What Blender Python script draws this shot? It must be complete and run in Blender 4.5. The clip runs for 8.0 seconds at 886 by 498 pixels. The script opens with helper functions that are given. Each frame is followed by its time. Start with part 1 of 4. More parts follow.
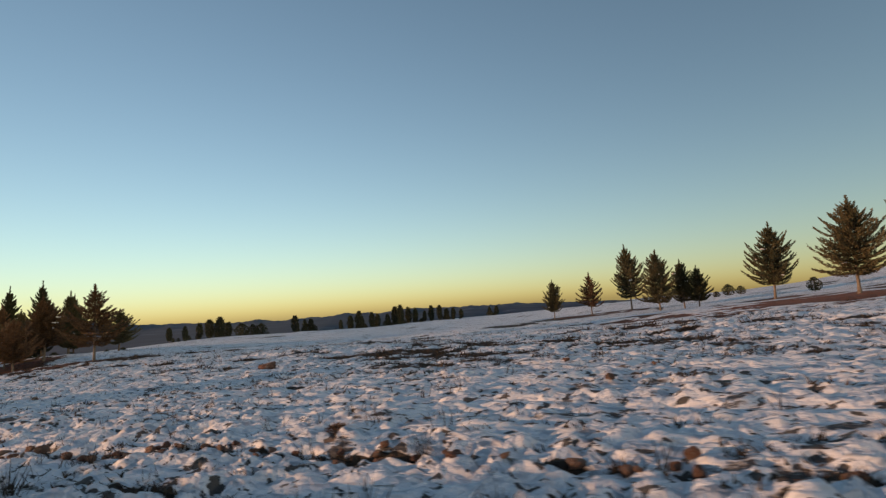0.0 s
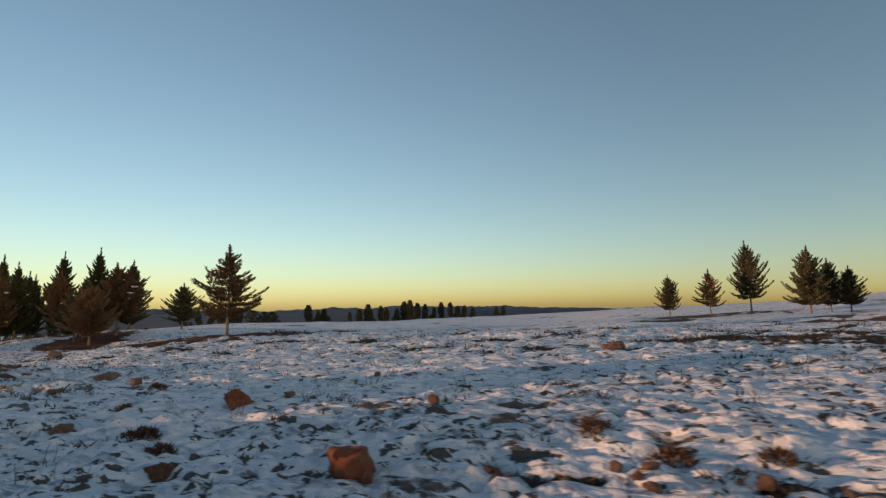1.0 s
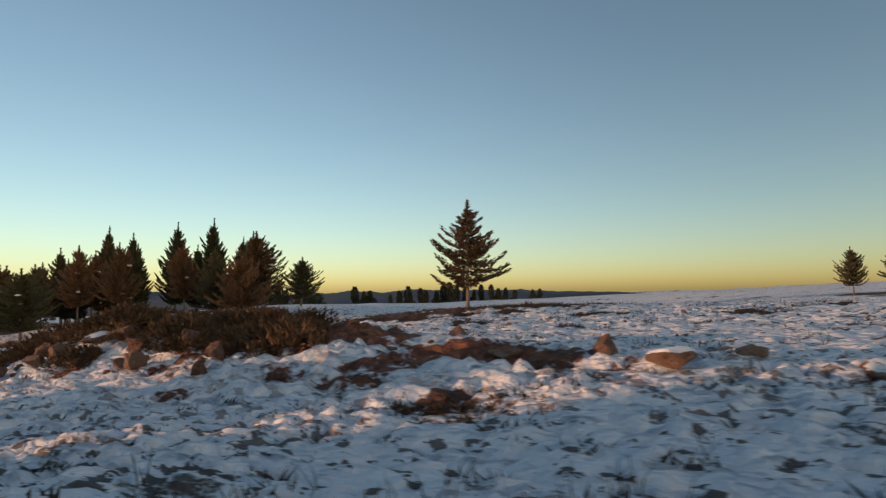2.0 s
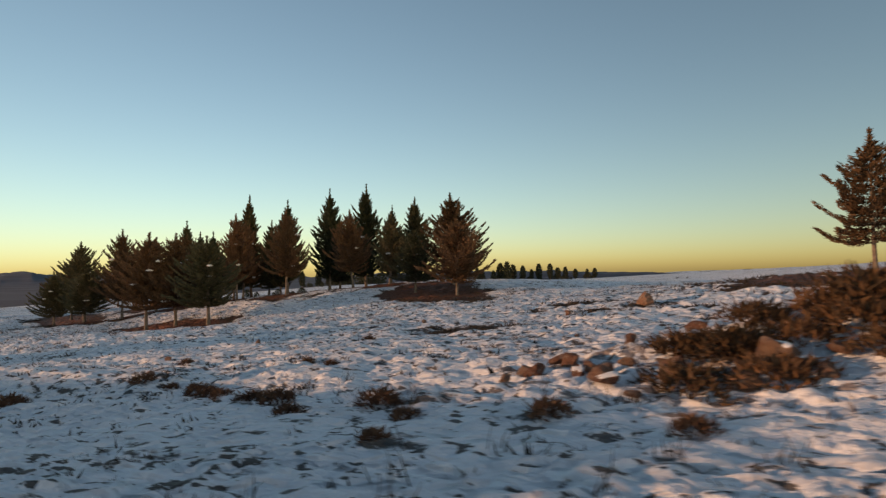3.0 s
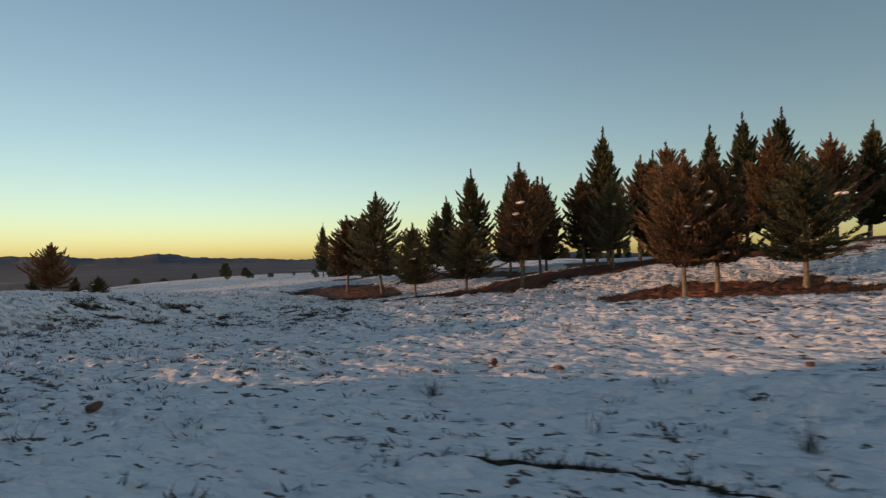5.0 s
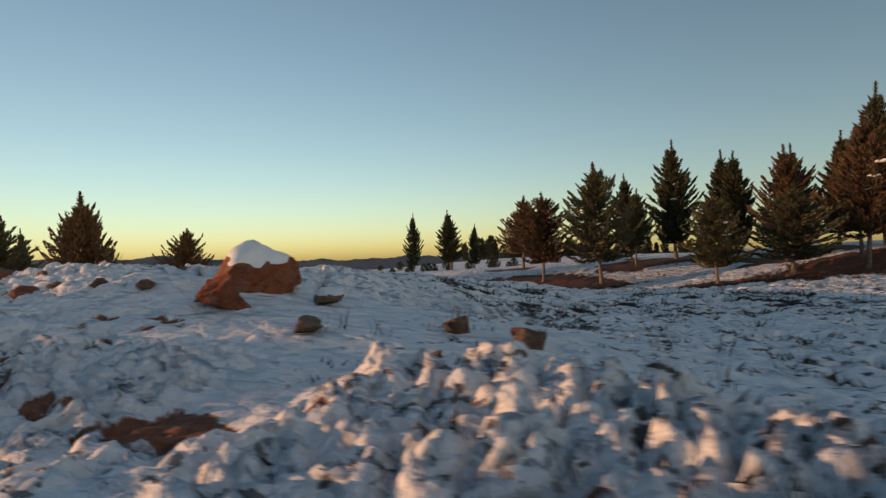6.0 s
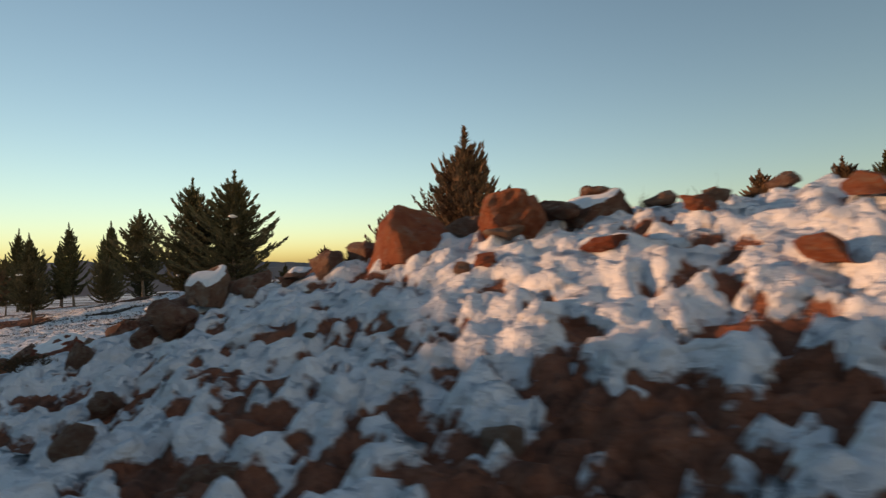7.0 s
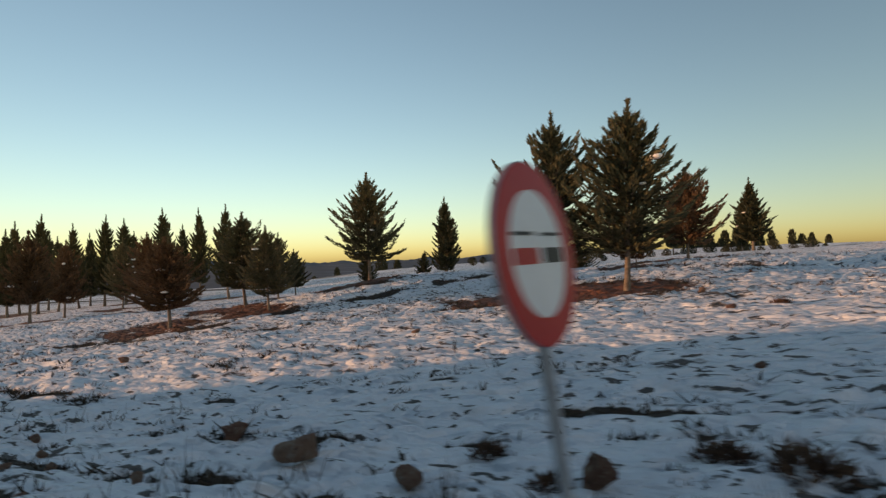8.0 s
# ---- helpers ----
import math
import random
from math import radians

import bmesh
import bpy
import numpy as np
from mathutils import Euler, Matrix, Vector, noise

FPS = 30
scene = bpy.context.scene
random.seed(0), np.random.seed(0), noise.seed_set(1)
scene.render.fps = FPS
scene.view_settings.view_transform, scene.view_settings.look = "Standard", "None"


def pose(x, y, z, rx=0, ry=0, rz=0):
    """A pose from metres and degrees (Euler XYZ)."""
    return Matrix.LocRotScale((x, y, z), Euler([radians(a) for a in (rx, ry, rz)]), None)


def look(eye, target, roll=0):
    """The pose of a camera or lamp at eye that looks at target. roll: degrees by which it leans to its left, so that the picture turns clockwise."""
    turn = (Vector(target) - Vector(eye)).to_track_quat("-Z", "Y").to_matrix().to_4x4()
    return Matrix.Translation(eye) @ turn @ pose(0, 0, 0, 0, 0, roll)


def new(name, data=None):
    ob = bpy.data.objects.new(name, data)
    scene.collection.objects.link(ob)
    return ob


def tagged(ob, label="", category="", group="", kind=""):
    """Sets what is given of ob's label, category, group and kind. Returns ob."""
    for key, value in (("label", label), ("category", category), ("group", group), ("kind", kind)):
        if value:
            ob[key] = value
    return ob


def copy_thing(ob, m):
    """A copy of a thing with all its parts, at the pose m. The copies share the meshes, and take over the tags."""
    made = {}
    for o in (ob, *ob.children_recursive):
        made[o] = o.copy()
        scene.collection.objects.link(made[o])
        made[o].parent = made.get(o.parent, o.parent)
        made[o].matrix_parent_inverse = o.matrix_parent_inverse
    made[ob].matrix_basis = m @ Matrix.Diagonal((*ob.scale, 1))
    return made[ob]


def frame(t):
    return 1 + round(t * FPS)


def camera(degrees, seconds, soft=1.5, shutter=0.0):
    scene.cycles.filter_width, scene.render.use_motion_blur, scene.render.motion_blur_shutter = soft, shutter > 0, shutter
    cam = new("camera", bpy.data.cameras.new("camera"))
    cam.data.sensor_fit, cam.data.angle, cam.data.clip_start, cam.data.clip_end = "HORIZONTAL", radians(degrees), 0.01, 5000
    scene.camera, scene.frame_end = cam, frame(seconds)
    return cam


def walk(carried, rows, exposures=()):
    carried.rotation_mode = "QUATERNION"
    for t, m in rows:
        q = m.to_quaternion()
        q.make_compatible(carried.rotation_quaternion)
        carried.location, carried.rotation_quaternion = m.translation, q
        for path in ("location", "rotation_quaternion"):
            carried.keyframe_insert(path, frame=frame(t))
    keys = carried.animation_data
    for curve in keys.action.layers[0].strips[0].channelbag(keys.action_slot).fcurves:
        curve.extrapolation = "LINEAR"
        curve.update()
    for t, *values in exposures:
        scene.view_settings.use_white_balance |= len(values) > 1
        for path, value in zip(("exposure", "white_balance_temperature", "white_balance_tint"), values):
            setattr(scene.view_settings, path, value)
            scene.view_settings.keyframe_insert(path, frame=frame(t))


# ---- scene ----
cam = camera(79.97, 8.0, soft=1.3, shutter=0.08)
walk(cam, [
    (0.0, pose(0.000, 0.000, 1.300, 96.511, 3.716, 22.111)),
    (0.5, pose(-7.971, 0.283, 0.958, 96.466, 1.982, 21.090)),
    (1.0, pose(-16.079, 0.583, 0.609, 96.397, 0.842, 20.579)),
    (1.5, pose(-24.350, 0.861, 0.254, 96.232, 0.613, 20.741)),
    (1.7, pose(-27.705, 0.951, 0.110, 95.721, 0.641, 21.234)),
    (2.8, pose(-46.641, 0.995, -0.686, 92.829, 1.005, 24.242)),
    (3.0, pose(-50.172, 0.904, -0.832, 92.747, 1.103, 25.133)),
    (3.5, pose(-59.117, 0.538, -1.199, 91.649, 0.938, 27.894)),
    (4.0, pose(-68.228, -0.000, -1.573, 91.341, 0.700, 27.650)),
    (4.2, pose(-71.918, -0.254, -1.725, 91.287, 0.780, 27.863)),
    (4.5, pose(-77.499, -0.666, -1.957, 91.029, 0.884, 27.993)),
    (4.7, pose(-81.250, -0.954, -2.114, 90.916, 1.045, 27.681)),
    (5.8, pose(-102.271, -2.599, -3.023, 90.880, 1.680, 26.771)),
    (6.0, pose(-106.156, -2.913, -3.199, 90.899, 1.775, 27.139)),
    (6.2, pose(-110.058, -3.237, -3.378, 91.019, 1.979, 27.593)),
    (6.5, pose(-115.940, -3.748, -3.653, 90.968, 1.887, 27.951)),
    (7.0, pose(-125.813, -4.685, -4.123, 91.152, 1.948, 28.645)),
    (7.5, pose(-135.761, -5.757, -4.602, 91.089, 1.838, 29.336)),
    (7.8, pose(-141.761, -6.460, -4.892, 90.992, 1.387, 29.072)),
    (8.0, pose(-145.771, -6.951, -5.086, 91.176, 1.922, 28.780)),
], exposures=[(0.0, -0.09, 7450, 10), (1.5, -0.07, 7450, 10), (3.0, -0.02, 7950, 10), (4.0, -0.10, 7950, 10), (4.5, -0.12, 7950, 10), (6.0, -0.13, 7950, 10), (6.5, -0.04, 7950, 10), (7.0, 0.0, 8050, 10), (8.0, 0.10, 8150, 10)])


# ---------------------------------------------------------------- light
SUN_AZ = (-0.867, -0.498)        # towards the low sun, behind and ahead of the car
SUN_EL = 4.5

world = bpy.data.worlds.new("world")
scene.world = world
world.use_nodes = True
wn = world.node_tree
sky = wn.nodes.new("ShaderNodeTexSky")
sky.sky_type = 'NISHITA'
sky.sun_disc = False
sky.sun_elevation = radians(SUN_EL)
sky.sun_rotation = -math.atan2(SUN_AZ[0], SUN_AZ[1])
sky.altitude = 1600
sky.air_density = 1.0
sky.dust_density = 2.7
sky.ozone_density = 1.6
wn.links.new(sky.outputs[0], wn.nodes["Background"].inputs[0])
wn.nodes["Background"].inputs[1].default_value = 0.262

sun = new("sun", bpy.data.lights.new("sun", "SUN"))
sun.data.energy = 4.1
sun.data.angle = radians(0.4)
sun.data.color = (1.0, 0.56, 0.33)
sun.matrix_world = look((SUN_AZ[0] * 100, SUN_AZ[1] * 100, 100 * math.tan(radians(SUN_EL))), (0, 0, 0))


# ---------------------------------------------------------------- materials
def node_material(name, roughness=0.8):
    m = bpy.data.materials.new(name)
    m.use_nodes = True
    nt = m.node_tree
    bsdf = nt.nodes["Principled BSDF"]
    bsdf.inputs["Roughness"].default_value = roughness
    bsdf.inputs["Specular IOR Level"].default_value = 0.3
    return m, nt, bsdf


def add_node(nt, kind, **values):
    n = nt.nodes.new(kind)
    for key, value in values.items():
        n.inputs[key.replace("_", " ")].default_value = value
    return n


def noise_node(nt, coord, scale, detail=4.0, rough=0.55, stretch=None):
    if stretch:
        mp = nt.nodes.new("ShaderNodeMapping")
        mp.inputs["Scale"].default_value = stretch
        nt.links.new(coord, mp.inputs["Vector"])
        coord = mp.outputs["Vector"]
    n = add_node(nt, "ShaderNodeTexNoise", Scale=scale, Detail=detail, Roughness=rough)
    nt.links.new(coord, n.inputs["Vector"])
    return n.outputs["Fac"]


def ramp(nt, fac, stops):
    r = nt.nodes.new("ShaderNodeValToRGB")
    while len(r.color_ramp.elements) < len(stops):
        r.color_ramp.elements.new(0.5)
    for e, (p, c) in zip(r.color_ramp.elements, stops):
        e.position, e.color = p, (*c, 1)
    nt.links.new(fac, r.inputs["Fac"])
    return r.outputs["Color"]


def mix_colors(nt, fac, a, b):
    n = nt.nodes.new("ShaderNodeMix")
    n.data_type = 'RGBA'
    nt.links.new(fac, n.inputs[0])
    nt.links.new(a, n.inputs[6])
    nt.links.new(b, n.inputs[7])
    return n.outputs[2]


def math_node(nt, op, a, b=None, clamp=False):
    n = nt.nodes.new("ShaderNodeMath")
    n.operation, n.use_clamp = op, clamp
    for i, v in enumerate((a, b)):
        if v is None:
            continue
        if isinstance(v, (int, float)):
            n.inputs[i].default_value = v
        else:
            nt.links.new(v, n.inputs[i])
    return n.outputs[0]


def bump(nt, bsdf, height, distance, strength=1.0):
    b = nt.nodes.new("ShaderNodeBump")
    b.inputs["Distance"].default_value = distance
    b.inputs["Strength"].default_value = strength
    nt.links.new(height, b.inputs["Height"])
    nt.links.new(b.outputs["Normal"], bsdf.inputs["Normal"])


def world_coord(nt):
    return nt.nodes.new("ShaderNodeNewGeometry").outputs["Position"]


def object_coord(nt):
    return nt.nodes.new("ShaderNodeTexCoord").outputs["Object"]


def warped(nt, coord, scale, amount):
    """Coordinates pushed about by noise, so that cells lose their even shapes."""
    n = add_node(nt, "ShaderNodeTexNoise", Scale=scale, Detail=1.0)
    nt.links.new(coord, n.inputs["Vector"])
    mul = nt.nodes.new("ShaderNodeVectorMath")
    mul.operation = 'MULTIPLY_ADD'
    nt.links.new(n.outputs["Color"], mul.inputs[0])
    mul.inputs[1].default_value = (amount, amount, amount)
    nt.links.new(coord, mul.inputs[2])
    return mul.outputs["Vector"]


def ground_material():
    m, nt, bsdf = node_material("snowy_ground", 0.75)
    pos = world_coord(nt)
    bare = nt.nodes.new("ShaderNodeAttribute")
    bare.attribute_name = "bare"
    earth = nt.nodes.new("ShaderNodeAttribute")
    earth.attribute_name = "earth"
    fine = noise_node(nt, pos, 7.0, 3, 0.5, (0.75, 1, 1))
    grain = noise_node(nt, pos, 17.0, 4, 0.62)
    broad = noise_node(nt, pos, 0.9, 4, 0.6)
    density = noise_node(nt, pos, 0.16, 3, 0.6)
    # bare where the snow has melted, with a ragged rim
    f = math_node(nt, 'ADD', bare.outputs["Fac"], math_node(nt, 'MULTIPLY', math_node(nt, 'SUBTRACT', fine, 0.5), 0.55))
    f = math_node(nt, 'MULTIPLY', math_node(nt, 'SUBTRACT', f, 0.46), 10.0, True)
    # small gaps in the crust, at two sizes
    calm = nt.nodes.new("ShaderNodeAttribute")
    calm.attribute_name = "calm"
    thin = math_node(nt, 'MULTIPLY', math_node(nt, 'SUBTRACT', 0.5, density), 0.22)
    thin = math_node(nt, 'ADD', thin, math_node(nt, 'MULTIPLY', calm.outputs["Fac"], 0.05))
    speck = math_node(nt, 'SUBTRACT', noise_node(nt, pos, 3.4, 3, 0.62, (0.8, 1.25, 1)), math_node(nt, 'ADD', 0.591, thin))
    speck = math_node(nt, 'MULTIPLY', speck, 45.0, True)
    gap = math_node(nt, 'SUBTRACT', noise_node(nt, pos, 1.2, 6, 0.66, (0.6, 1.3, 1)), math_node(nt, 'ADD', 0.612, thin))
    gap = math_node(nt, 'MULTIPLY', gap, 22.0, True)
    speck = math_node(nt, 'MULTIPLY', math_node(nt, 'MAXIMUM', speck, gap), math_node(nt, 'SUBTRACT', 1.0, earth.outputs["Fac"], True))
    snow = ramp(nt, broad, [(0.22, (0.63, 0.66, 0.71)), (0.40, (0.735, 0.77, 0.825)), (0.7, (0.82, 0.845, 0.89))])
    soil = ramp(nt, noise_node(nt, pos, 5.0, 8, 0.74), [(0.25, (0.085, 0.036, 0.024)), (0.5, (0.23, 0.085, 0.050)), (0.78, (0.36, 0.165, 0.105))])
    grass = ramp(nt, grain, [(0.3, (0.016, 0.014, 0.011)), (0.7, (0.058, 0.042, 0.028))])
    below = mix_colors(nt, math_node(nt, 'ADD', earth.outputs["Fac"], math_node(nt, 'MULTIPLY', math_node(nt, 'SUBTRACT', broad, 0.5), 0.6), True), grass, soil)
    cover = math_node(nt, 'MAXIMUM', f, math_node(nt, 'MULTIPLY', speck, 0.92))
    nt.links.new(mix_colors(nt, cover, snow, below), bsdf.inputs["Base Color"])
    height = math_node(nt, 'ADD', math_node(nt, 'MULTIPLY', fine, 0.48), math_node(nt, 'MULTIPLY', grain, 0.24))
    height = math_node(nt, 'SUBTRACT', height, math_node(nt, 'MULTIPLY', cover, 0.35))
    height = math_node(nt, 'ADD', height, math_node(nt, 'MULTIPLY', noise_node(nt, pos, 2.7, 1.5, 0.45, (0.85, 1.1, 1)), 1.1))
    # rounded clods of old snow, strongest where it was heaped
    mp = nt.nodes.new("ShaderNodeMapping")
    mp.inputs["Scale"].default_value = (0.62, 1.1, 1.0)
    nt.links.new(pos, mp.inputs["Vector"])
    flat_pos = mp.outputs["Vector"]
    clods = nt.nodes.new("ShaderNodeAttribute")
    clods.attribute_name = "clods"
    strength = math_node(nt, 'ADD', 0.60, math_node(nt, 'MULTIPLY', clods.outputs["Fac"], 0.58))
    for size, weight in ((2.3, 1.0), (5.4, 0.42)):
        vor = nt.nodes.new("ShaderNodeTexVoronoi")
        vor.feature = 'SMOOTH_F1'
        vor.inputs["Scale"].default_value = size
        vor.inputs["Smoothness"].default_value = 0.22
        nt.links.new(warped(nt, flat_pos, 3.0, 0.16), vor.inputs["Vector"])
        d = vor.outputs["Distance"]
        height = math_node(nt, 'SUBTRACT', height, math_node(nt, 'MULTIPLY', math_node(nt, 'MULTIPLY', d, d), math_node(nt, 'MULTIPLY', strength, 2.0 * weight)))
    bump(nt, bsdf, height, 0.18)
    return m


def plain_noise_material(name, stops, scale, roughness=0.85, bump_scale=None, bump_dist=0.01, coord="object"):
    m, nt, bsdf = node_material(name, roughness)
    c = object_coord(nt) if coord == "object" else world_coord(nt)
    col = ramp(nt, noise_node(nt, c, scale, 5, 0.6), stops)
    nt.links.new(col, bsdf.inputs["Base Color"])
    if bump_scale:
        bump(nt, bsdf, noise_node(nt, c, bump_scale, 5, 0.65), bump_dist)
    return m


def varied_material(name, stops, roughness=0.8):
    """Colour that differs from leaf to leaf and from tree to tree."""
    m, nt, bsdf = node_material(name, roughness)
    geo = nt.nodes.new("ShaderNodeNewGeometry").outputs["Random Per Island"]
    obj = nt.nodes.new("ShaderNodeObjectInfo").outputs["Random"]
    f = math_node(nt, 'ADD', math_node(nt, 'MULTIPLY', geo, 0.6), math_node(nt, 'MULTIPLY', obj, 0.4))
    nt.links.new(ramp(nt, f, stops), bsdf.inputs["Base Color"])
    return m


def rock_material(name, stops, spotted=0.7):
    """Weathered limestone: stained patches, pale lichen, dark pits and a rough skin."""
    m, nt, bsdf = node_material(name, 0.9)
    c = object_coord(nt)
    obj = nt.nodes.new("ShaderNodeObjectInfo").outputs["Random"]
    f = math_node(nt, 'ADD', math_node(nt, 'MULTIPLY', noise_node(nt, c, 2.2, 7, 0.72), 0.85), math_node(nt, 'MULTIPLY', obj, 0.26))
    col = ramp(nt, f, stops)
    lichen = ramp(nt, noise_node(nt, c, 5.5, 4, 0.6), [(0.0, (0.36, 0.30, 0.25)), (1.0, (0.46, 0.40, 0.34))])
    amount = math_node(nt, 'MULTIPLY', math_node(nt, 'SUBTRACT', noise_node(nt, c, 3.3, 5, 0.7), 0.52), 7.0, True)
    col = mix_colors(nt, math_node(nt, 'MULTIPLY', amount, spotted), col, lichen)
    pit = math_node(nt, 'MULTIPLY', math_node(nt, 'SUBTRACT', 0.40, noise_node(nt, c, 6.5, 4, 0.7)), 9.0, True)
    dark = ramp(nt, pit, [(0.0, (0.045, 0.030, 0.024)), (1.0, (0.030, 0.022, 0.018))])
    nt.links.new(mix_colors(nt, math_node(nt, 'MULTIPLY', pit, 0.75), col, dark), bsdf.inputs["Base Color"])
    height = math_node(nt, 'SUBTRACT', noise_node(nt, c, 7.0, 7, 0.75), math_node(nt, 'MULTIPLY', pit, 0.4))
    bump(nt, bsdf, height, 0.18)
    return m


M_GROUND = ground_material()
M_SNOW = plain_noise_material("snow", [(0.3, (0.76, 0.78, 0.81)), (0.7, (0.87, 0.875, 0.885))], 4, 0.7, 9, 0.03)
M_ASPHALT = plain_noise_material("worn_asphalt", [(0.3, (0.035, 0.035, 0.037)), (0.7, (0.065, 0.062, 0.06))], 2.2, 0.9, 60, 0.004, "world")
M_ROCK = rock_material("brown_limestone", [(0.25, (0.075, 0.048, 0.038)), (0.45, (0.25, 0.118, 0.078)), (0.62, (0.33, 0.195, 0.135)), (0.9, (0.38, 0.295, 0.235))])
M_ROCK_RED = rock_material("red_stained_limestone", [(0.25, (0.12, 0.034, 0.020)), (0.45, (0.36, 0.090, 0.042)), (0.62, (0.47, 0.150, 0.072)), (0.85, (0.42, 0.27, 0.18))], 0.5)
M_BARK = plain_noise_material("bark", [(0.3, (0.09, 0.072, 0.060)), (0.7, (0.27, 0.22, 0.18))], 6, 0.9, 22, 0.02)
M_CEDAR = varied_material("cedar_needles", [(0.1, (0.045, 0.052, 0.030)), (0.5, (0.085, 0.085, 0.048)), (0.9, (0.145, 0.118, 0.070))])
# cedar needles again, with the low sun's reddish light put into the colour
M_CEDAR_SUNLIT = varied_material("sunlit_cedar_needles", [(0.1, (0.062, 0.044, 0.026)), (0.5, (0.125, 0.078, 0.045)), (0.9, (0.20, 0.110, 0.064))])
M_PINE = varied_material("pine_needles", [(0.1, (0.028, 0.037, 0.020)), (0.5, (0.055, 0.062, 0.034)), (0.9, (0.10, 0.088, 0.048))])
M_FAR = varied_material("far_needles", [(0.1, (0.018, 0.024, 0.014)), (0.9, (0.045, 0.050, 0.028))])
M_GRASS = varied_material("dry_grass", [(0.1, (0.020, 0.016, 0.011)), (0.6, (0.055, 0.040, 0.026)), (0.95, (0.14, 0.10, 0.062))])
M_SHRUB = varied_material("dry_shrub", [(0.1, (0.040, 0.026, 0.018)), (0.5, (0.10, 0.052, 0.032)), (0.9, (0.19, 0.11, 0.065))])
M_HEATH = varied_material("green_brown_heath", [(0.1, (0.045, 0.030, 0.016)), (0.5, (0.10, 0.058, 0.030)), (0.9, (0.18, 0.095, 0.052))])
M_RED = plain_noise_material("red_sign_paint", [(0.3, (0.42, 0.016, 0.018)), (0.7, (0.50, 0.022, 0.022))], 5, 0.4)
M_WHITE = plain_noise_material("white_sign_paint", [(0.3, (0.70, 0.71, 0.72)), (0.7, (0.80, 0.80, 0.80))], 4, 0.4)
M_BLACK = plain_noise_material("black_sign_paint", [(0.3, (0.012, 0.012, 0.014)), (0.7, (0.022, 0.022, 0.024))], 5, 0.45)
M_STEEL = plain_noise_material("galvanised_steel", [(0.3, (0.30, 0.31, 0.33)), (0.7, (0.42, 0.43, 0.45))], 8, 0.5)
M_STEEL.node_tree.nodes["Principled BSDF"].inputs["Metallic"].default_value = 0.6


# distant haze is put into the hills' blue base colours
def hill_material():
    m, nt, bsdf = node_material("hazed_wooded_hills", 0.95)
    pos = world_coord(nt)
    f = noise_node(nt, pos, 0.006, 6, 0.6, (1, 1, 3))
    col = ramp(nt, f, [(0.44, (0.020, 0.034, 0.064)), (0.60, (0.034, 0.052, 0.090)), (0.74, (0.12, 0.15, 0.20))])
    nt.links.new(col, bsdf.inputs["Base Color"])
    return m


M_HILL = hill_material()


# ---------------------------------------------------------------- mesh helpers
def mesh_from(name, verts, faces, material, shade_smooth=False):
    me = bpy.data.meshes.new(name)
    verts = np.asarray(verts, np.float32).reshape(-1, 3)
    faces = np.asarray(faces, np.int32)
    n, k = faces.shape
    me.vertices.add(len(verts))
    me.vertices.foreach_set("co", verts.ravel())
    me.loops.add(n * k)
    me.loops.foreach_set("vertex_index", faces.ravel())
    me.polygons.add(n)
    me.polygons.foreach_set("loop_start", np.arange(0, n * k, k, dtype=np.int32))
    me.polygons.foreach_set("loop_total", np.full(n, k, np.int32))
    me.materials.append(material)
    me.update(calc_edges=True)
    me.validate()
    if shade_smooth:
        me.polygons.foreach_set("use_smooth", np.ones(n, bool))
    return me


def mesh_part(name, me, parent, label=""):
    ob = new(name, me)
    ob.parent = parent
    return tagged(ob, label)


def bm_mesh(name, bm, material, shade_smooth=False):
    me = bpy.data.meshes.new(name)
    if shade_smooth:
        for f in bm.faces:
            f.smooth = True
    bm.to_mesh(me)
    bm.free()
    me.materials.append(material)
    return me


def part(name, bm, material, parent, label="", shade_smooth=False):
    return mesh_part(name, bm_mesh(name, bm, material, shade_smooth), parent, label)


def tube(points, radii, sides=7):
    """Verts and quads of a tapered tube along points."""
    points = np.asarray(points, float)
    verts, faces = [], []
    ref = np.array([0.31, 0.95, 0.1])
    for i, (p, r) in enumerate(zip(points, radii)):
        t = points[min(i + 1, len(points) - 1)] - points[max(i - 1, 0)]
        t = t / (np.linalg.norm(t) + 1e-9)
        u = np.cross(t, ref)
        u /= np.linalg.norm(u) + 1e-9
        v = np.cross(t, u)
        a = np.arange(sides) * 2 * np.pi / sides
        verts.append(p + r * (np.cos(a)[:, None] * u + np.sin(a)[:, None] * v))
    verts = np.concatenate(verts)
    for i in range(len(points) - 1):
        for j in range(sides):
            k = (j + 1) % sides
            faces.append((i * sides + j, i * sides + k, (i + 1) * sides + k, (i + 1) * sides + j))
    return verts, faces


# ---------------------------------------------------------------- terrain
ROAD_X = np.array([60, 0, -16, -33, -41, -50, -59, -68, -77.5, -87, -106, -126, -136, -146, -400.0])[::-1]
ROAD_Y = np.array([-2.6, 0, .58, 1.05, 1.07, .9, .54, 0, -.67, -1.4, -2.9, -4.69, -5.76, -6.95, -38.0])[::-1]


def lane(x):
    """y of the driver's line along the road."""
    return np.interp(x, ROAD_X, ROAD_Y)


def road_z(x):
    """Height of the road, which falls gently towards -x and levels out far off."""
    e = np.clip(x, -300, 70)
    z = -0.05 + 0.0406 * e - 2.19e-5 * e * e
    far = np.minimum(x + 300, 0)
    return z - 9 * (1 - np.exp(far / 400)) + np.where(x > 70, 2 * (1 - np.exp(-(x - 70) / 200)), 0)


def hash2(i, j, seed):
    v = np.sin(i * 127.1 + j * 311.7 + seed * 74.7) * 43758.5453
    return v - np.floor(v)


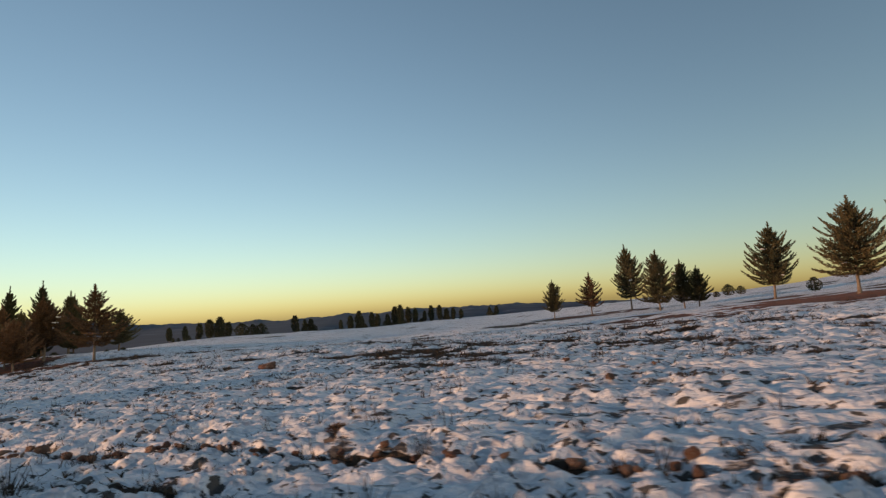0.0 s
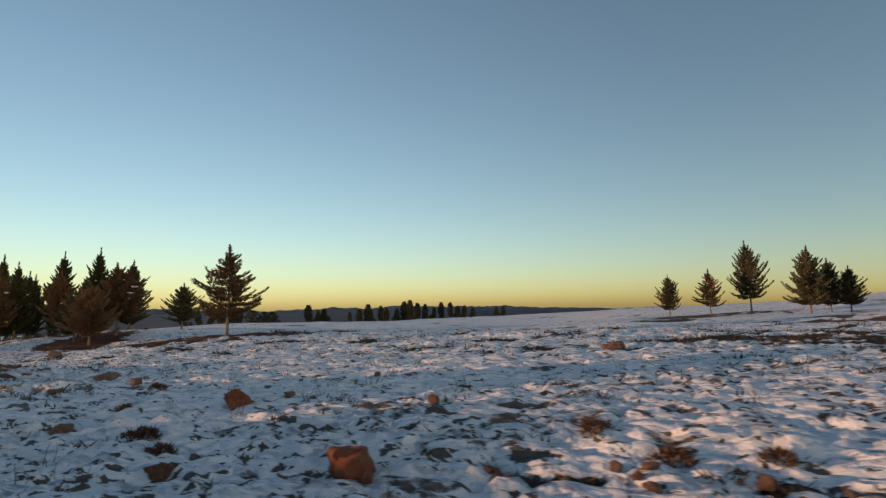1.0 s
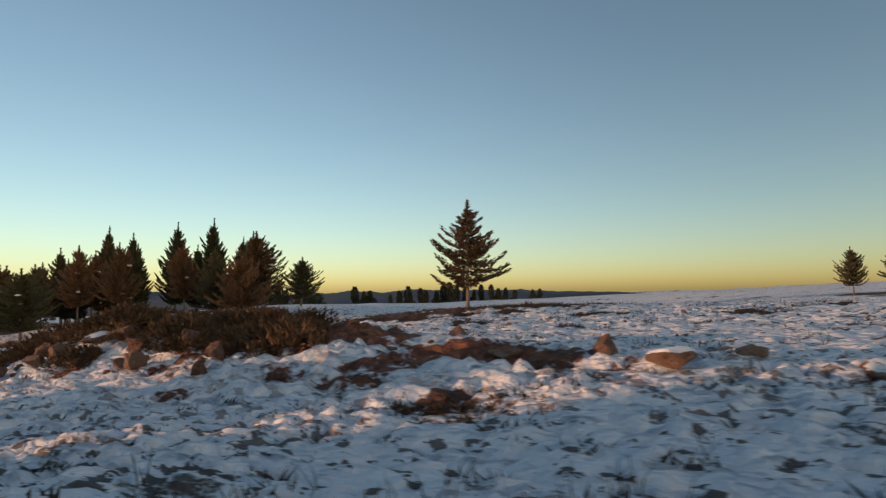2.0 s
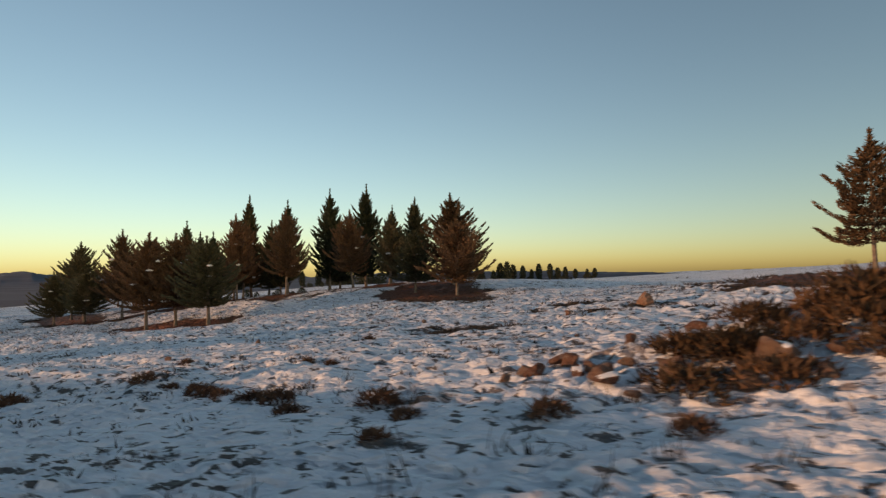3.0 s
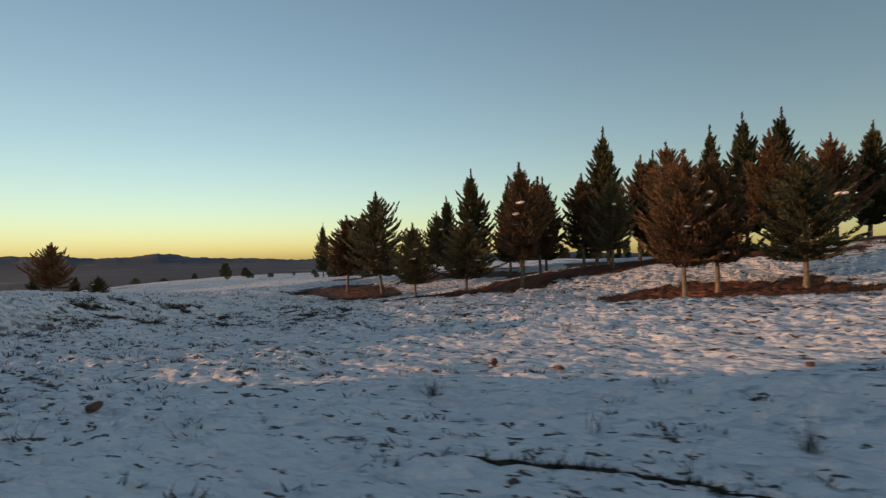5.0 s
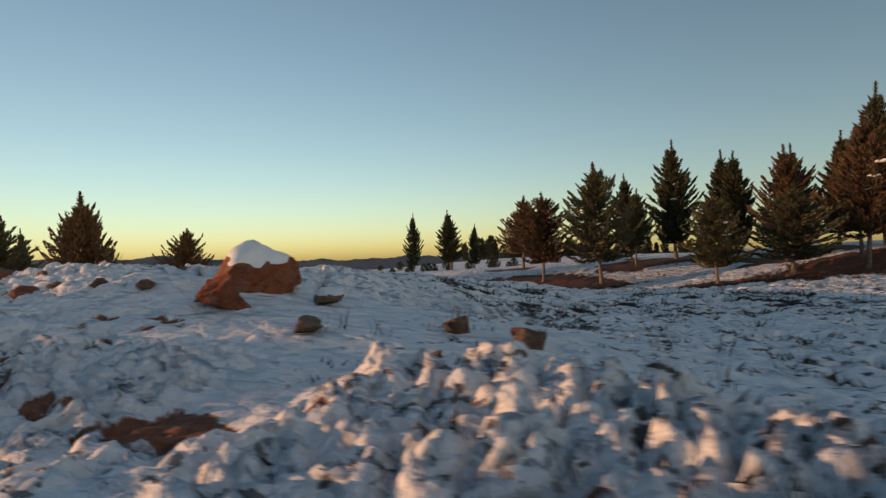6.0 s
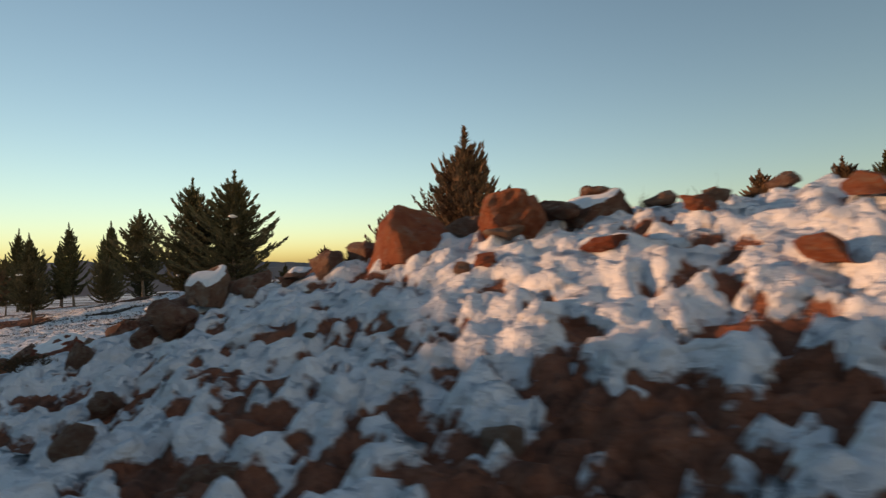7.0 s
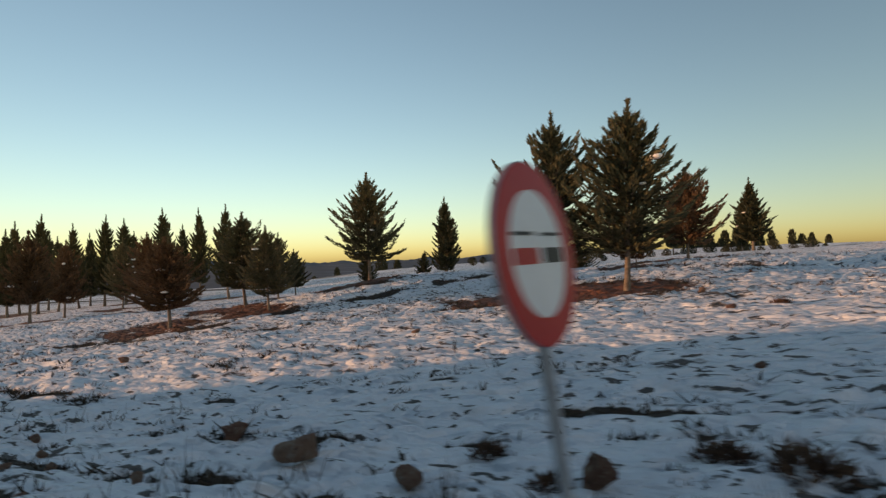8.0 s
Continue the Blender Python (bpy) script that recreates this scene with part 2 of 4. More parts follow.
def value_noise(x, y, seed=0):
    i, j = np.floor(x), np.floor(y)
    u, v = x - i, y - j
    u, v = u * u * u * (u * (6 * u - 15) + 10), v * v * v * (v * (6 * v - 15) + 10)
    a, b = hash2(i, j, seed), hash2(i + 1, j, seed)
    c, d = hash2(i, j + 1, seed), hash2(i + 1, j + 1, seed)
    return (a + (b - a) * u) * (1 - v) + (c + (d - c) * u) * v - 0.5


def fbm(x, y, seed=0, octaves=3, gain=0.5):
    total, amp = 0 * x, 1.0
    for n in range(octaves):
        c, s = math.cos(0.7 + n), math.sin(0.7 + n)
        total = total + amp * value_noise(x * c - y * s, x * s + y * c, seed + n * 13)
        x, y, amp = x * 2.03, y * 2.03, amp * gain
    return total


# long rises and hollows beside the road: x, distance from the lane, their spreads, height
RISES = (
    (-84, 11, 17, 8, -0.62), (-91, 15, 12, 9, -0.35), (-62, 7, 9, 4, -0.35), (-76, 6, 10, 3, -0.35),
    (-20, 7, 9, 5, -0.1), (-26, 9.5, 6, 4, 0.15), (-46, 10.2, 4.2, 2.4, 1.25), (-40, 11, 5, 3.0, 0.95), (-33, 9.2, 3.5, 2.2, 0.35), (-43, 30, 11, 9, 1.05),
    (-52, 23, 8, 7, -0.35), (-71, 44, 16, 9, 1.5), (-78, 60, 30, 14, 1.6), (-84, 39, 7, 5, 0.6), (-95, 41, 10, 6, 0.8),
    (-87, 29, 9, 5, -0.75), (-110, 38, 12, 9, -0.55), (-119, 42, 9, 8, -0.75), (-112, 54, 12, 8, 0.4),
    (-24, 29, 10, 8, 0.2), (72, 135, 36, 50, 4.4), (0, 43, 14, 10, -0.4), (0, 66, 12, 9, -0.5),
    (-147, 36, 12, 9, 1.0), (-144, 76, 25, 22, 1.1), (-134, 15, 8, 6, 0.75), (-150, 22, 9, 6, 0.35), (-165, 31, 8, 8, 1.5),
    (-14, 5.3, 15, 1.9, -0.34), (-79, 9.6, 12, 0.9, 0.75), (-110.3, 7.2, 3.8, 4.0, 0.62), (-158, 46, 8, 7, -1.0), (-172, 14, 10, 8, -0.4), (-152, 5.5, 10, 3.5, -0.45), (-208, 108, 40, 38, 2.7), (-178, 178, 50, 45, 3.6), (-48, 160, 36, 65, -3.6),
)


# unseen crest across the road, heights fitted to shape shade on the field
SHADE_RIDGE_X = (-195, -192, -177, -174, -171, -165, -159, -156, -153, -150.3, -148.7, -147, -144, -141, -138, -136, -132.5, -130, -126, -122.5, -120, -114, -111, -99, -81, -78, -75, -72, -69, -66, -63, -60, -57, -54, -51, -45, 20)
SHADE_RIDGE_H = (3.5, 6.2, 6.6, 3.1, 6.6, 6.3, 4.6, 5.0, 5.5, 6.5, 5.3, 4.9, 5.1, 4.2, 2.4, 2.8, 4.0, 7.2, 8.3, 7.2, 5.0, 4.7, 4.6, 4.4, 3.9, 2.9, 2.9, 5.9, 0.5, 0.5, 5.2, 6.5, 3.8, 3.5, 4.2, 2.8, 2.9)


def stone_row(x):
    """Distance from the lane of the row of stones along the verge at the start."""
    return np.interp(x, (-18, -11, -6, -3.5, -1, 1.5), (6.4, 6.65, 6.68, 6.36, 6.05, 5.65))


def bank_height(x):
    """Height of the cut bank's crest beside the road."""
    rise = 1 / (1 + np.exp(np.clip((x + 113.3) / 1.6, -50, 50)))
    fall = 1 / (1 + np.exp(np.clip(-(x + 134.2) / 2.3, -50, 50)))
    return 1.95 * rise * fall


def cells(x, y, seed=0):
    """Distance to the nearest of one scattered point in each unit cell."""
    i, j = np.floor(x), np.floor(y)
    best = np.full(np.shape(x), 9.0)
    for di in (-1, 0, 1):
        for dj in (-1, 0, 1):
            px = i + di + 0.1 + 0.8 * hash2(i + di, j + dj, seed)
            py = j + dj + 0.1 + 0.8 * hash2(i + di, j + dj, seed + 5)
            best = np.minimum(best, np.hypot(px - x, py - y))
    return best


def smooth(a, b, t):
    t = np.clip((t - a) / (b - a), 0, 1)
    return t * t * (3 - 2 * t)


def land(x, y):
    """Height of the ground without its small lumps."""
    x, y = np.asarray(x, float), np.asarray(y, float)
    d = y - lane(x)
    rel = -0.28 * smooth(1.3, 4.0, d) * (1 - 0.6 * smooth(12, 30, d))
    for cx, cd, sx, sd, h in RISES:
        rel = rel + h * np.exp(-((x - cx) / sx) ** 2 - ((d - cd) / sd) ** 2)
    b = bank_height(x)
    rel = rel + b * (smooth(2.4, 7.6, d) * (1 - 0.9 * smooth(9, 36, d)) + 0.28 / 1.95 * smooth(1.3, 4, d))
    # the other side of the road: snowy shoulder, unseen crest added to cast shade
    shade_ridge = np.interp(x, SHADE_RIDGE_X, SHADE_RIDGE_H)
    shade_ridge = shade_ridge + 0.35 * fbm(x / 4, x * 0 + 1.7, 9, 3)
    rel = rel + shade_ridge * smooth(-7.6, -9.6, d) * (1 - 0.85 * smooth(-10.8, -13.6, d))
    rel = rel + 0.5 * fbm(x / 17, y / 11, 21, 2) * smooth(6, 25, np.abs(d))
    rel = rel + 14 * fbm(x / 420, y / 330, 31, 3) * smooth(330, 1100, np.hypot(x + 75, d))
    # the plain sinks away beyond the fields
    rel = rel - 16 * smooth(260, 1150, np.hypot(x + 75, d)) * smooth(0, 150, d)
    return road_z(x) + rel


# ---------------------------------------------------------------- where the trees stand: x, y, height, crown width, kind
GROVE = (
    (-82.1, 49.3, 11.3, 3.6, "pine"), (-84.6, 46.2, 10.9, 3.4, "pine"), (-95.0, 45.7, 11.8, 3.6, "pine"), (-76.4, 49.2, 9.0, 3.7, "pine"),
    (-81.2, 53.1, 9.2, 3.0, "pine"), (-109.2, 49.2, 10.5, 3.8, "pine"), (-87.1, 42.6, 9.4, 3.0, "pine"), (-83.6, 38.5, 7.7, 3.4, "rust"),
    (-91.5, 46.5, 9.2, 2.8, "pine"), (-100.5, 45.5, 8.6, 3.0, "pine"), (-104.5, 47.0, 8.9, 3.2, "pine"), (-89.8, 38.6, 8.2, 3.4, "rust"),
    (-79.4, 43.0, 7.4, 3.8, "rust"), (-75.0, 42.4, 6.3, 3.6, "cedar"),
    (-97.0, 50.5, 9.4, 3.4, "pine"), (-87.5, 52.0, 9.0, 3.4, "pine"), (-101.5, 42.0, 8.2, 3.6, "rust"), (-92.0, 41.5, 8.0, 3.8, "rust"),
    (-105.5, 53.0, 9.6, 3.4, "pine"), (-113.5, 52.5, 8.4, 3.2, "pine"), (-123.6, 49.2, 7.4, 4.6, "rust"),
)
GROVE_EDGE = (
    (-68.1, 41.1, 7.5, 4.8, "rust"), (-65.8, 36.6, 5.6, 4.8, "spread"), (-70.0, 38.0, 4.9, 3.4, "cedar"), (-72.8, 54.0, 6.0, 4.2, "cedar"),
    (-88.3, 28.2, 7.5, 4.3, "rust"), (-86.8, 29.6, 7.2, 4.2, "rust"), (-83.0, 29.4, 6.5, 4.3, "cedar"), (-106.0, 31.3, 5.3, 3.4, "cedar"),
    (-118.9, 40.3, 7.4, 4.6, "rust"), (-102.3, 31.9, 5.0, 4.0, "cedar"), (-113.9, 38.9, 9.2, 4.9, "cedar"), (-98.7, 33.2, 8.3, 4.0, "rust"),
    (-98.3, 36.4, 7.2, 3.9, "rust"), (-95.4, 37.6, 6.8, 3.8, "rust"), (-112.3, 46.5, 6.6, 3.2, "cedar"), (-93.2, 36.5, 6.4, 3.0, "cedar"),
)
OPEN_FIELD = (
    (-42.9, 29.7, 6.15, 5.7, "open"), (-13.0, 71.3, 5.2, 3.1, "cedar"), (-8.3, 72.8, 5.6, 4.6, "open"), (-3.4, 75.9, 8.8, 4.6, "cedar"),
    (0.1, 64.8, 7.3, 4.6, "cedar"), (2.8, 68.2, 6.0, 3.6, "cedar"), (4.3, 67.4, 5.0, 3.6, "cedar"), (11.6, 66.0, 8.2, 5.2, "cedar"),
    (14.0, 48.5, 7.3, 5.0, "cedar"), (19.0, 51.5, 7.8, 5.0, "cedar"), (-157.6, 39.0, 3.8, 3.4, "cedar"),
)
PLANTATION = (
    (-134.0, 12.4, 5.3, 3.9, "bushy"), (-150.4, 23.5, 3.0, 2.2, "spread"), (-149.5, 14.9, 7.5, 5.2, "cedar"), (-152.5, 14.5, 7.65, 4.5, "cedar"), (-166.0, 20.2, 6.7, 4.4, "cedar"),
    (-165.6, 29.7, 6.6, 2.9, "pine"), (-148.2, 28.8, 5.6, 5.0, "spread"), (-153.5, 78.0, 10.4, 3.4, "pine"), (-143.4, 72.5, 9.4, 5.2, "pine"),
    (-144.5, 84.4, 8.2, 3.2, "pine"), (-170.8, 9.8, 4.6, 4.0, "rust"), (-171.8, 15.4, 5.6, 4.0, "cedar"), (-167.9, 13.6, 4.5, 2.9, "cedar"),
    (-182.0, 30.0, 4.4, 3.2, "cedar"), (-178.0, 24.0, 5.6, 3.4, "cedar"),
)
PLANTATION_BACK = (
    (-231.3, 27.0, 11.7, 4.6, "far_pine"), (-236.3, 30.5, 13.2, 4.6, "far_pine"), (-226.4, 28.4, 13.1, 4.8, "far_pine"), (-221.8, 28.7, 9.5, 3.8, "far_pine"),
    (-231.6, 36.1, 12.6, 4.4, "far_pine"), (-226.6, 37.0, 13.2, 4.6, "far_pine"), (-218.4, 35.3, 11.5, 4.8, "far_pine"), (-221.8, 41.1, 9.8, 3.8, "far_pine"),
    (-217.3, 40.7, 13.1, 4.8, "far_pine"), (-221.3, 48.9, 13.8, 4.4, "far_pine"), (-200.1, 37.2, 11.4, 4.2, "far_pine"), (-240.1, 49.6, 12.5, 4.4, "far_pine"),
    (-245.2, 44.7, 12.6, 4.4, "far_pine"), (-244.1, 37.7, 12.1, 4.4, "far_pine"), (-231.0, 52.7, 12.6, 4.2, "far_pine"), (-184.0, 44.0, 4.2, 2.6, "far_pine"),
    (-178.0, 47.0, 3.8, 2.4, "far_pine"), (-184.0, 17.0, 5.8, 4.0, "rust"), (-189.0, 11.5, 6.4, 4.2, "rust"), (-196.0, 7.0, 6.4, 4.0, "cedar"),
    (-192.0, 24.0, 6.6, 3.8, "cedar"), (-198.0, 18.0, 7.0, 4.0, "rust"), (-203.0, 26.0, 7.4, 3.8, "cedar"),
)
TREES = GROVE + GROVE_EDGE + OPEN_FIELD + PLANTATION + PLANTATION_BACK

# far lone pines and scrub: x, y, height
FAR_LEFT = (
    (-178, 153, 7), (-173, 156, 6), (-175, 165, 8), (-183, 178, 8), (-180, 181, 11), (-181, 187, 9), (-180, 194, 8), (-177, 198, 7), (-174, 200, 7),
    (-156, 202, 11), (-155, 208, 9), (-153, 210, 8), (-268, 138, 8), (-246, 134, 8), (-246, 143, 8), (-318, 146, 7), (-284, 136, 7),
)
FAR_MIDDLE = (
    (-169, 260, 7), (-167, 267, 9), (-163, 270, 12), (-164, 275, 9), (-159, 278, 10), (-158, 283, 9), (-151, 283, 10), (-149, 289, 14), (-144, 286, 12),
    (-144, 297, 10), (-136, 290, 9), (-133, 297, 9), (-129, 298, 9), (-121, 292, 9), (-117, 293, 9), (-113, 294, 7), (-107, 291, 7), (-115, 373, 8), (-110, 374, 7),
)


# ---------------------------------------------------------------- ground
def axis(*runs):
    """Coordinates in runs of (start, end, first step, growth)."""
    out = []
    for a, b, step, grow in runs:
        v, s = a, 1 if b > a else -1
        while s * (b - v) > 1e-6:
            out.append(v)
            v += s * step
            step *= grow
    out.append(runs[-1][1])
    return np.array(sorted(set(np.round(out, 3))))


gx = axis((-162, -136, 0.13, 1.0), (-136, -95, 0.08, 1.0), (-95, 6, 0.13, 1.0), (6, 45, 0.25, 1.014), (45, 4600, 1.2, 1.16), (-162.13, -240, 0.2, 1.008), (-240, -4800, 1.0, 1.16))
gx = gx[(len(gx) - 1) % 4:]
gd = axis((1.1, 7.6, 0.075, 1.0), (7.6, 11, 0.105, 1.0), (11, 36, 0.12, 1.02), (36, 95, 0.7, 1.03), (95, 5200, 2.2, 1.11), (1.0, -12, 0.5, 1.0), (-12, -60, 0.8, 1.08), (-60, -4200, 6, 1.25))
GX, GD = np.meshgrid(gx, gd, indexing="ij")
GY = GD + lane(GX) * (1 - smooth(150, 900, np.abs(GD)))
GZ = land(GX, GY)

near = 1 - smooth(45, 110, np.abs(GD))
bank = bank_height(GX) * smooth(1.8, 3.2, GD) * (1 - smooth(10, 16, GD))
bank01 = np.clip(bank, 0, 1)
face = bank01 * (1 - smooth(7.2, 9.0, GD))
windrow = smooth(-110.2, -109.2, GX) * (1 - smooth(-104, -97, GX)) * (1 - smooth(5.0, 5.7, GD)) * smooth(2.0, 3.2, GD)
plough = windrow + np.exp(-((GX + 114) / 2.0) ** 4) * (1 - smooth(4.4, 5.4, GD)) + np.exp(-((GX + 48) / 7) ** 2) * (1 - smooth(4, 6.5, GD)) + 0.30 * np.exp(-((GX + 8) / 14) ** 2) * (1 - smooth(6, 11, GD))
mound = np.exp(-((GX + 41) / 8) ** 2 - ((GD - 10.5) / 3.4) ** 2)

# how bare the ground is, 0 under deep snow to 1
BARE = 0.10 + (0.30 * fbm(GX / 1.5, GY / 0.95, 61, 4) + 0.42 * fbm(GX / 0.62, GY / 0.42, 63, 2)) * (1 - face)
BARE += 0.26 * smooth(0.06, 0.3, fbm(GX / 11, GY / 7, 71, 3)) * smooth(7, 14, GD)
calm = np.exp(-((GX + 82) / 17) ** 4 - ((GD - 7) / 10) ** 4) + 0.75 * np.exp(-((GX + 152) / 13) ** 4 - ((GD - 9) / 6) ** 4) + 1.2 * np.exp(-((GX + 53) / 8) ** 4 - ((GD - 4.6) / 2.6) ** 4)
BARE -= 0.17 * calm + 0.10 * np.clip(plough, 0, 1)
face_soil = face * smooth(-135.5, -131.5, GX)
BARE += face_soil * (0.33 + 0.24 * smooth(-128.2, -126.2, GX) * (1 - smooth(3.9, 5.4, GD)) - 0.15 * smooth(-124.5, -121.5, GX) - 0.10 * smooth(-120, -115.5, GX) + 0.10 * (1 - smooth(3.1, 4.4, GD)) - 0.12 * smooth(3.8, 5.6, GD) - 0.16 * smooth(6.0, 8.2, GD) + 0.88 * fbm(GX / 0.44, GD / 0.31, 67, 4, 0.62) + 0.40 * fbm(GX / 1.2, GD / 0.6, 68, 2))
BARE += face_soil * smooth(-123, -121, GX) * (0.26 * np.exp(-((GD - 5.9 - 0.5 * fbm(GX / 1.5, GX * 0, 77, 2)) / 0.4) ** 2) + 0.05 * (1 - smooth(4.5, 5.5, GD)) * (1 - smooth(-118, -116, GX)))
BARE -= 0.07 * face_soil * (1 - smooth(-128.6, -127.2, GX)) * (1 - smooth(4.2, 5.2, GD))
BARE += 0.62 * mound + 0.6 * mound * fbm(GX / 1.3, GY / 0.9, 69, 3)
EARTH = np.clip(1.4 * bank01, 0, 1) + np.clip(1.3 * mound, 0, 1)
ending = smooth(-129, -134, GX) * (1 - smooth(9, 13, GD))
BARE += ending * (0.12 + 0.3 * fbm(GX / 1.2, GD / 0.42, 75, 3) + 0.42 * fbm(GX / 0.55, GD / 0.24, 76, 2))
for cx, cd, w, h in ((-110.7, 3.8, 0.8, 0.4), (-109.4, 3.9, 0.4, 0.25), (-110.9, 3.7, 0.5, 0.3), (-107.0, 3.0, 0.5, 0.3)):
    spot = np.exp(-((GX - cx) / w) ** 2 - ((GD - cd) / h) ** 2)
    BARE += 0.7 * spot
    EARTH += spot
# smooth wind-packed snow below the large capped block
drift = np.exp(-((GX + 112) / 4.5) ** 4) * smooth(5.0, 5.8, GD) * (1 - smooth(9.5, 11.5, GD)) + np.exp(-((GX + 110.6) / 0.9) ** 4) * (1 - smooth(5.6, 6.4, GD)) * smooth(3.2, 4.0, GD)
BARE -= 0.22 * drift
# brown hillside behind the trees at the start
hillside = np.exp(-((GX - 12) / 14) ** 2 - ((GY - 48) / 14) ** 2)
BARE += hillside * (0.50 + 1.1 * fbm(GX / 6, GY / 3.2, 73, 3))
EARTH += hillside
BARE += np.exp(-((GX - 3) / 7) ** 2 - ((GY - 37) / 3.4) ** 2) * (0.15 + 1.0 * fbm(GX / 2.6, GY / 0.9, 74, 3))
# lines of stones and trodden grass beside the road
for d0, xa, xb, w, gain in ((5.2, -16, 9, 0.09, 0.90), (9.7, -1, 3, 0.12, 0.5), (4.3, -175, -139, 0.20, 0.62), (3.3, -175, -141, 0.18, 0.60), (5.6, -175, -141, 0.09, 0.48), (7.2, -165, -141, 0.08, 0.42), (20.4, -9, 13, 0.38, 0.6), (24.5, -16, 4, 0.42, 0.55), (31.0, -22, 9, 0.5, 0.5)):
    wob = d0 + (0.5 if d0 > 4.5 else 0.3) * fbm(GX / 5, GX * 0 + d0, 81, 2)
    BARE += gain * np.exp(-((GD - wob) / w) ** 2) * smooth(xa - 2, xa + 2, GX) * (1 - smooth(xb - 2, xb + 2, GX)) * (0.7 + fbm(GX / 0.8, GY / 0.5, 83, 2))
# the long crack that runs out to the road in the hollow
rut = np.interp(GX, (-80, -74.3, -71.3, -66), (5.8, 5.5, 5.2, 4.7)) + 0.10 * fbm(GX / 2.2, GX * 0 + 3, 81, 3)
BARE += 1.25 * np.exp(-((GD - rut) / 0.10) ** 2) * smooth(-93, -89, GX) * (1 - smooth(-70, -66, GX)) * np.maximum(0.55, 0.75 + 0.8 * fbm(GX / 0.8, GY / 0.5, 83, 2))
BARE += 0.8 * np.exp(-((GD - stone_row(GX)) / 0.13) ** 2) * smooth(-19, -17, GX) * (1 - smooth(4, 7, GX)) * (0.7 + fbm(GX / 0.8, GY / 0.5, 83, 2))
# dark furrows along the tree rows: their course as x for each y
for ys, xs, w in (((2, 6.7, 10.9, 13.7, 16.6, 22.2, 30), (-176, -170.3, -166.7, -164.6, -161.7, -159.2, -156), 0.38), ((50, 60, 69.4, 77, 84), (-15, -13.6, -12.4, -7, 9), 0.7)):
    off = (GX - np.interp(GY, ys, xs)) * (1 if w < 0.5 else 0.6)
    BARE += 1.1 * np.exp(-(off / (2.2 * w)) ** 2) * smooth(ys[0] - 1, ys[0] + 2, GY) * (1 - smooth(ys[-1] - 3, ys[-1], GY)) * (0.6 + 1.2 * fbm(GX / 1.6, GY / 1.1, 85, 2))
# long thin streaks of bare turf across the open field
BARE += smooth(9, 24, GD) * (1 - smooth(60, 100, GD)) * (0.40 + 0.85 * smooth(-75, -45, GX)) * (0.66 * fbm(GX / 2.8 + 0.2 * GY, GY / 0.9, 87, 3) - 0.05)
BARE += 0.36 * smooth(14, 22, GD) * (1 - smooth(70, 110, GD)) * smooth(-60, -40, GX) * smooth(0.05, 0.30, fbm(GX / 2.2, GY / 1.3, 89, 3))
# needle litter under the crowns
for tx, ty, th, tw, kind in TREES:
    ux, uy = (GX - tx + 0.25 * tw), (GY - ty + 0.10 * tw)
    r2 = (ux / (0.75 * tw)) ** 2 + (uy / (0.62 * tw)) ** 2
    litter = np.where(r2 < 6, np.exp(-r2 * r2 * 0.8), 0)
    BARE += 0.85 * litter
    EARTH += 0.5 * litter
far_off = smooth(110, 420, np.hypot(GX + 75, GD))
BARE = BARE * (1 - 0.5 * smooth(45, 90, np.abs(GD))) + smooth(40, 100, np.abs(GD)) * (0.12 + 0.62 * fbm(GX / 6, GY / 4.5, 109, 4)) + far_off * (0.12 + 0.75 * fbm(GX / 90, GY / 60, 111, 4))

# wind-worn crust, heaped clods and the thickness of the snow
ripple = fbm(GX / 2.0 + 0.4 * GY, GY / 1.0, 41, 3)
crust = 0.30 - np.abs(fbm(GX / 1.15 + 0.3 * GY, GY / 0.62, 43, 2))
fine_crust = fbm(GX / 0.52, GY / 0.30, 45, 2)
wx, wy = GX + 0.35 * fbm(GX, GY, 55, 2), GY + 0.35 * fbm(GX, GY, 57, 2)
clod = 0.55 * np.sqrt(np.clip(1 - (cells(wx / 0.40, wy / 0.36, 47) / 0.56) ** 2, 0, 1)) + 0.50 * np.sqrt(np.clip(1 - (cells(wx / 0.25, wy / 0.23, 51) / 0.56) ** 2, 0, 1))
clod = clod * (0.5 + 0.9 * np.clip(fbm(GX / 1.4, GY / 1.0, 59, 2) + 0.5, 0, 1))
heaped = (1 - 0.9 * drift) * np.clip(0.5 * mound + 0.9 * plough + 1.0 * bank01 * (1 - 0.6 * smooth(7, 9, GD)), 0, 1)
open_snow = np.sqrt(1 - smooth(0.22, 0.54, BARE))
side = smooth(1.3, 3.0, np.abs(GD))
relief = 0.13 * ripple + (0.09 * crust + 0.07 * fine_crust + 0.11 * (clod - 0.6)) * (1 - smooth(34, 60, GD)) + heaped * (0.32 - 0.18 * face) * (clod - 0.6) + windrow * (0.10 * (clod - 0.5) + 0.36 * smooth(2.4, 5.3, GD)) + 0.10 * mound * ripple
relief += open_snow * (0.06 + 0.13 * face)
relief *= 1 - 0.45 * calm - 0.70 * drift
GZ = GZ + side * near * (relief - 0.05 - 0.09 * face)
GZ = np.where((GD > -6.2) & (GD < 1.25), road_z(GX) - 0.08, GZ)


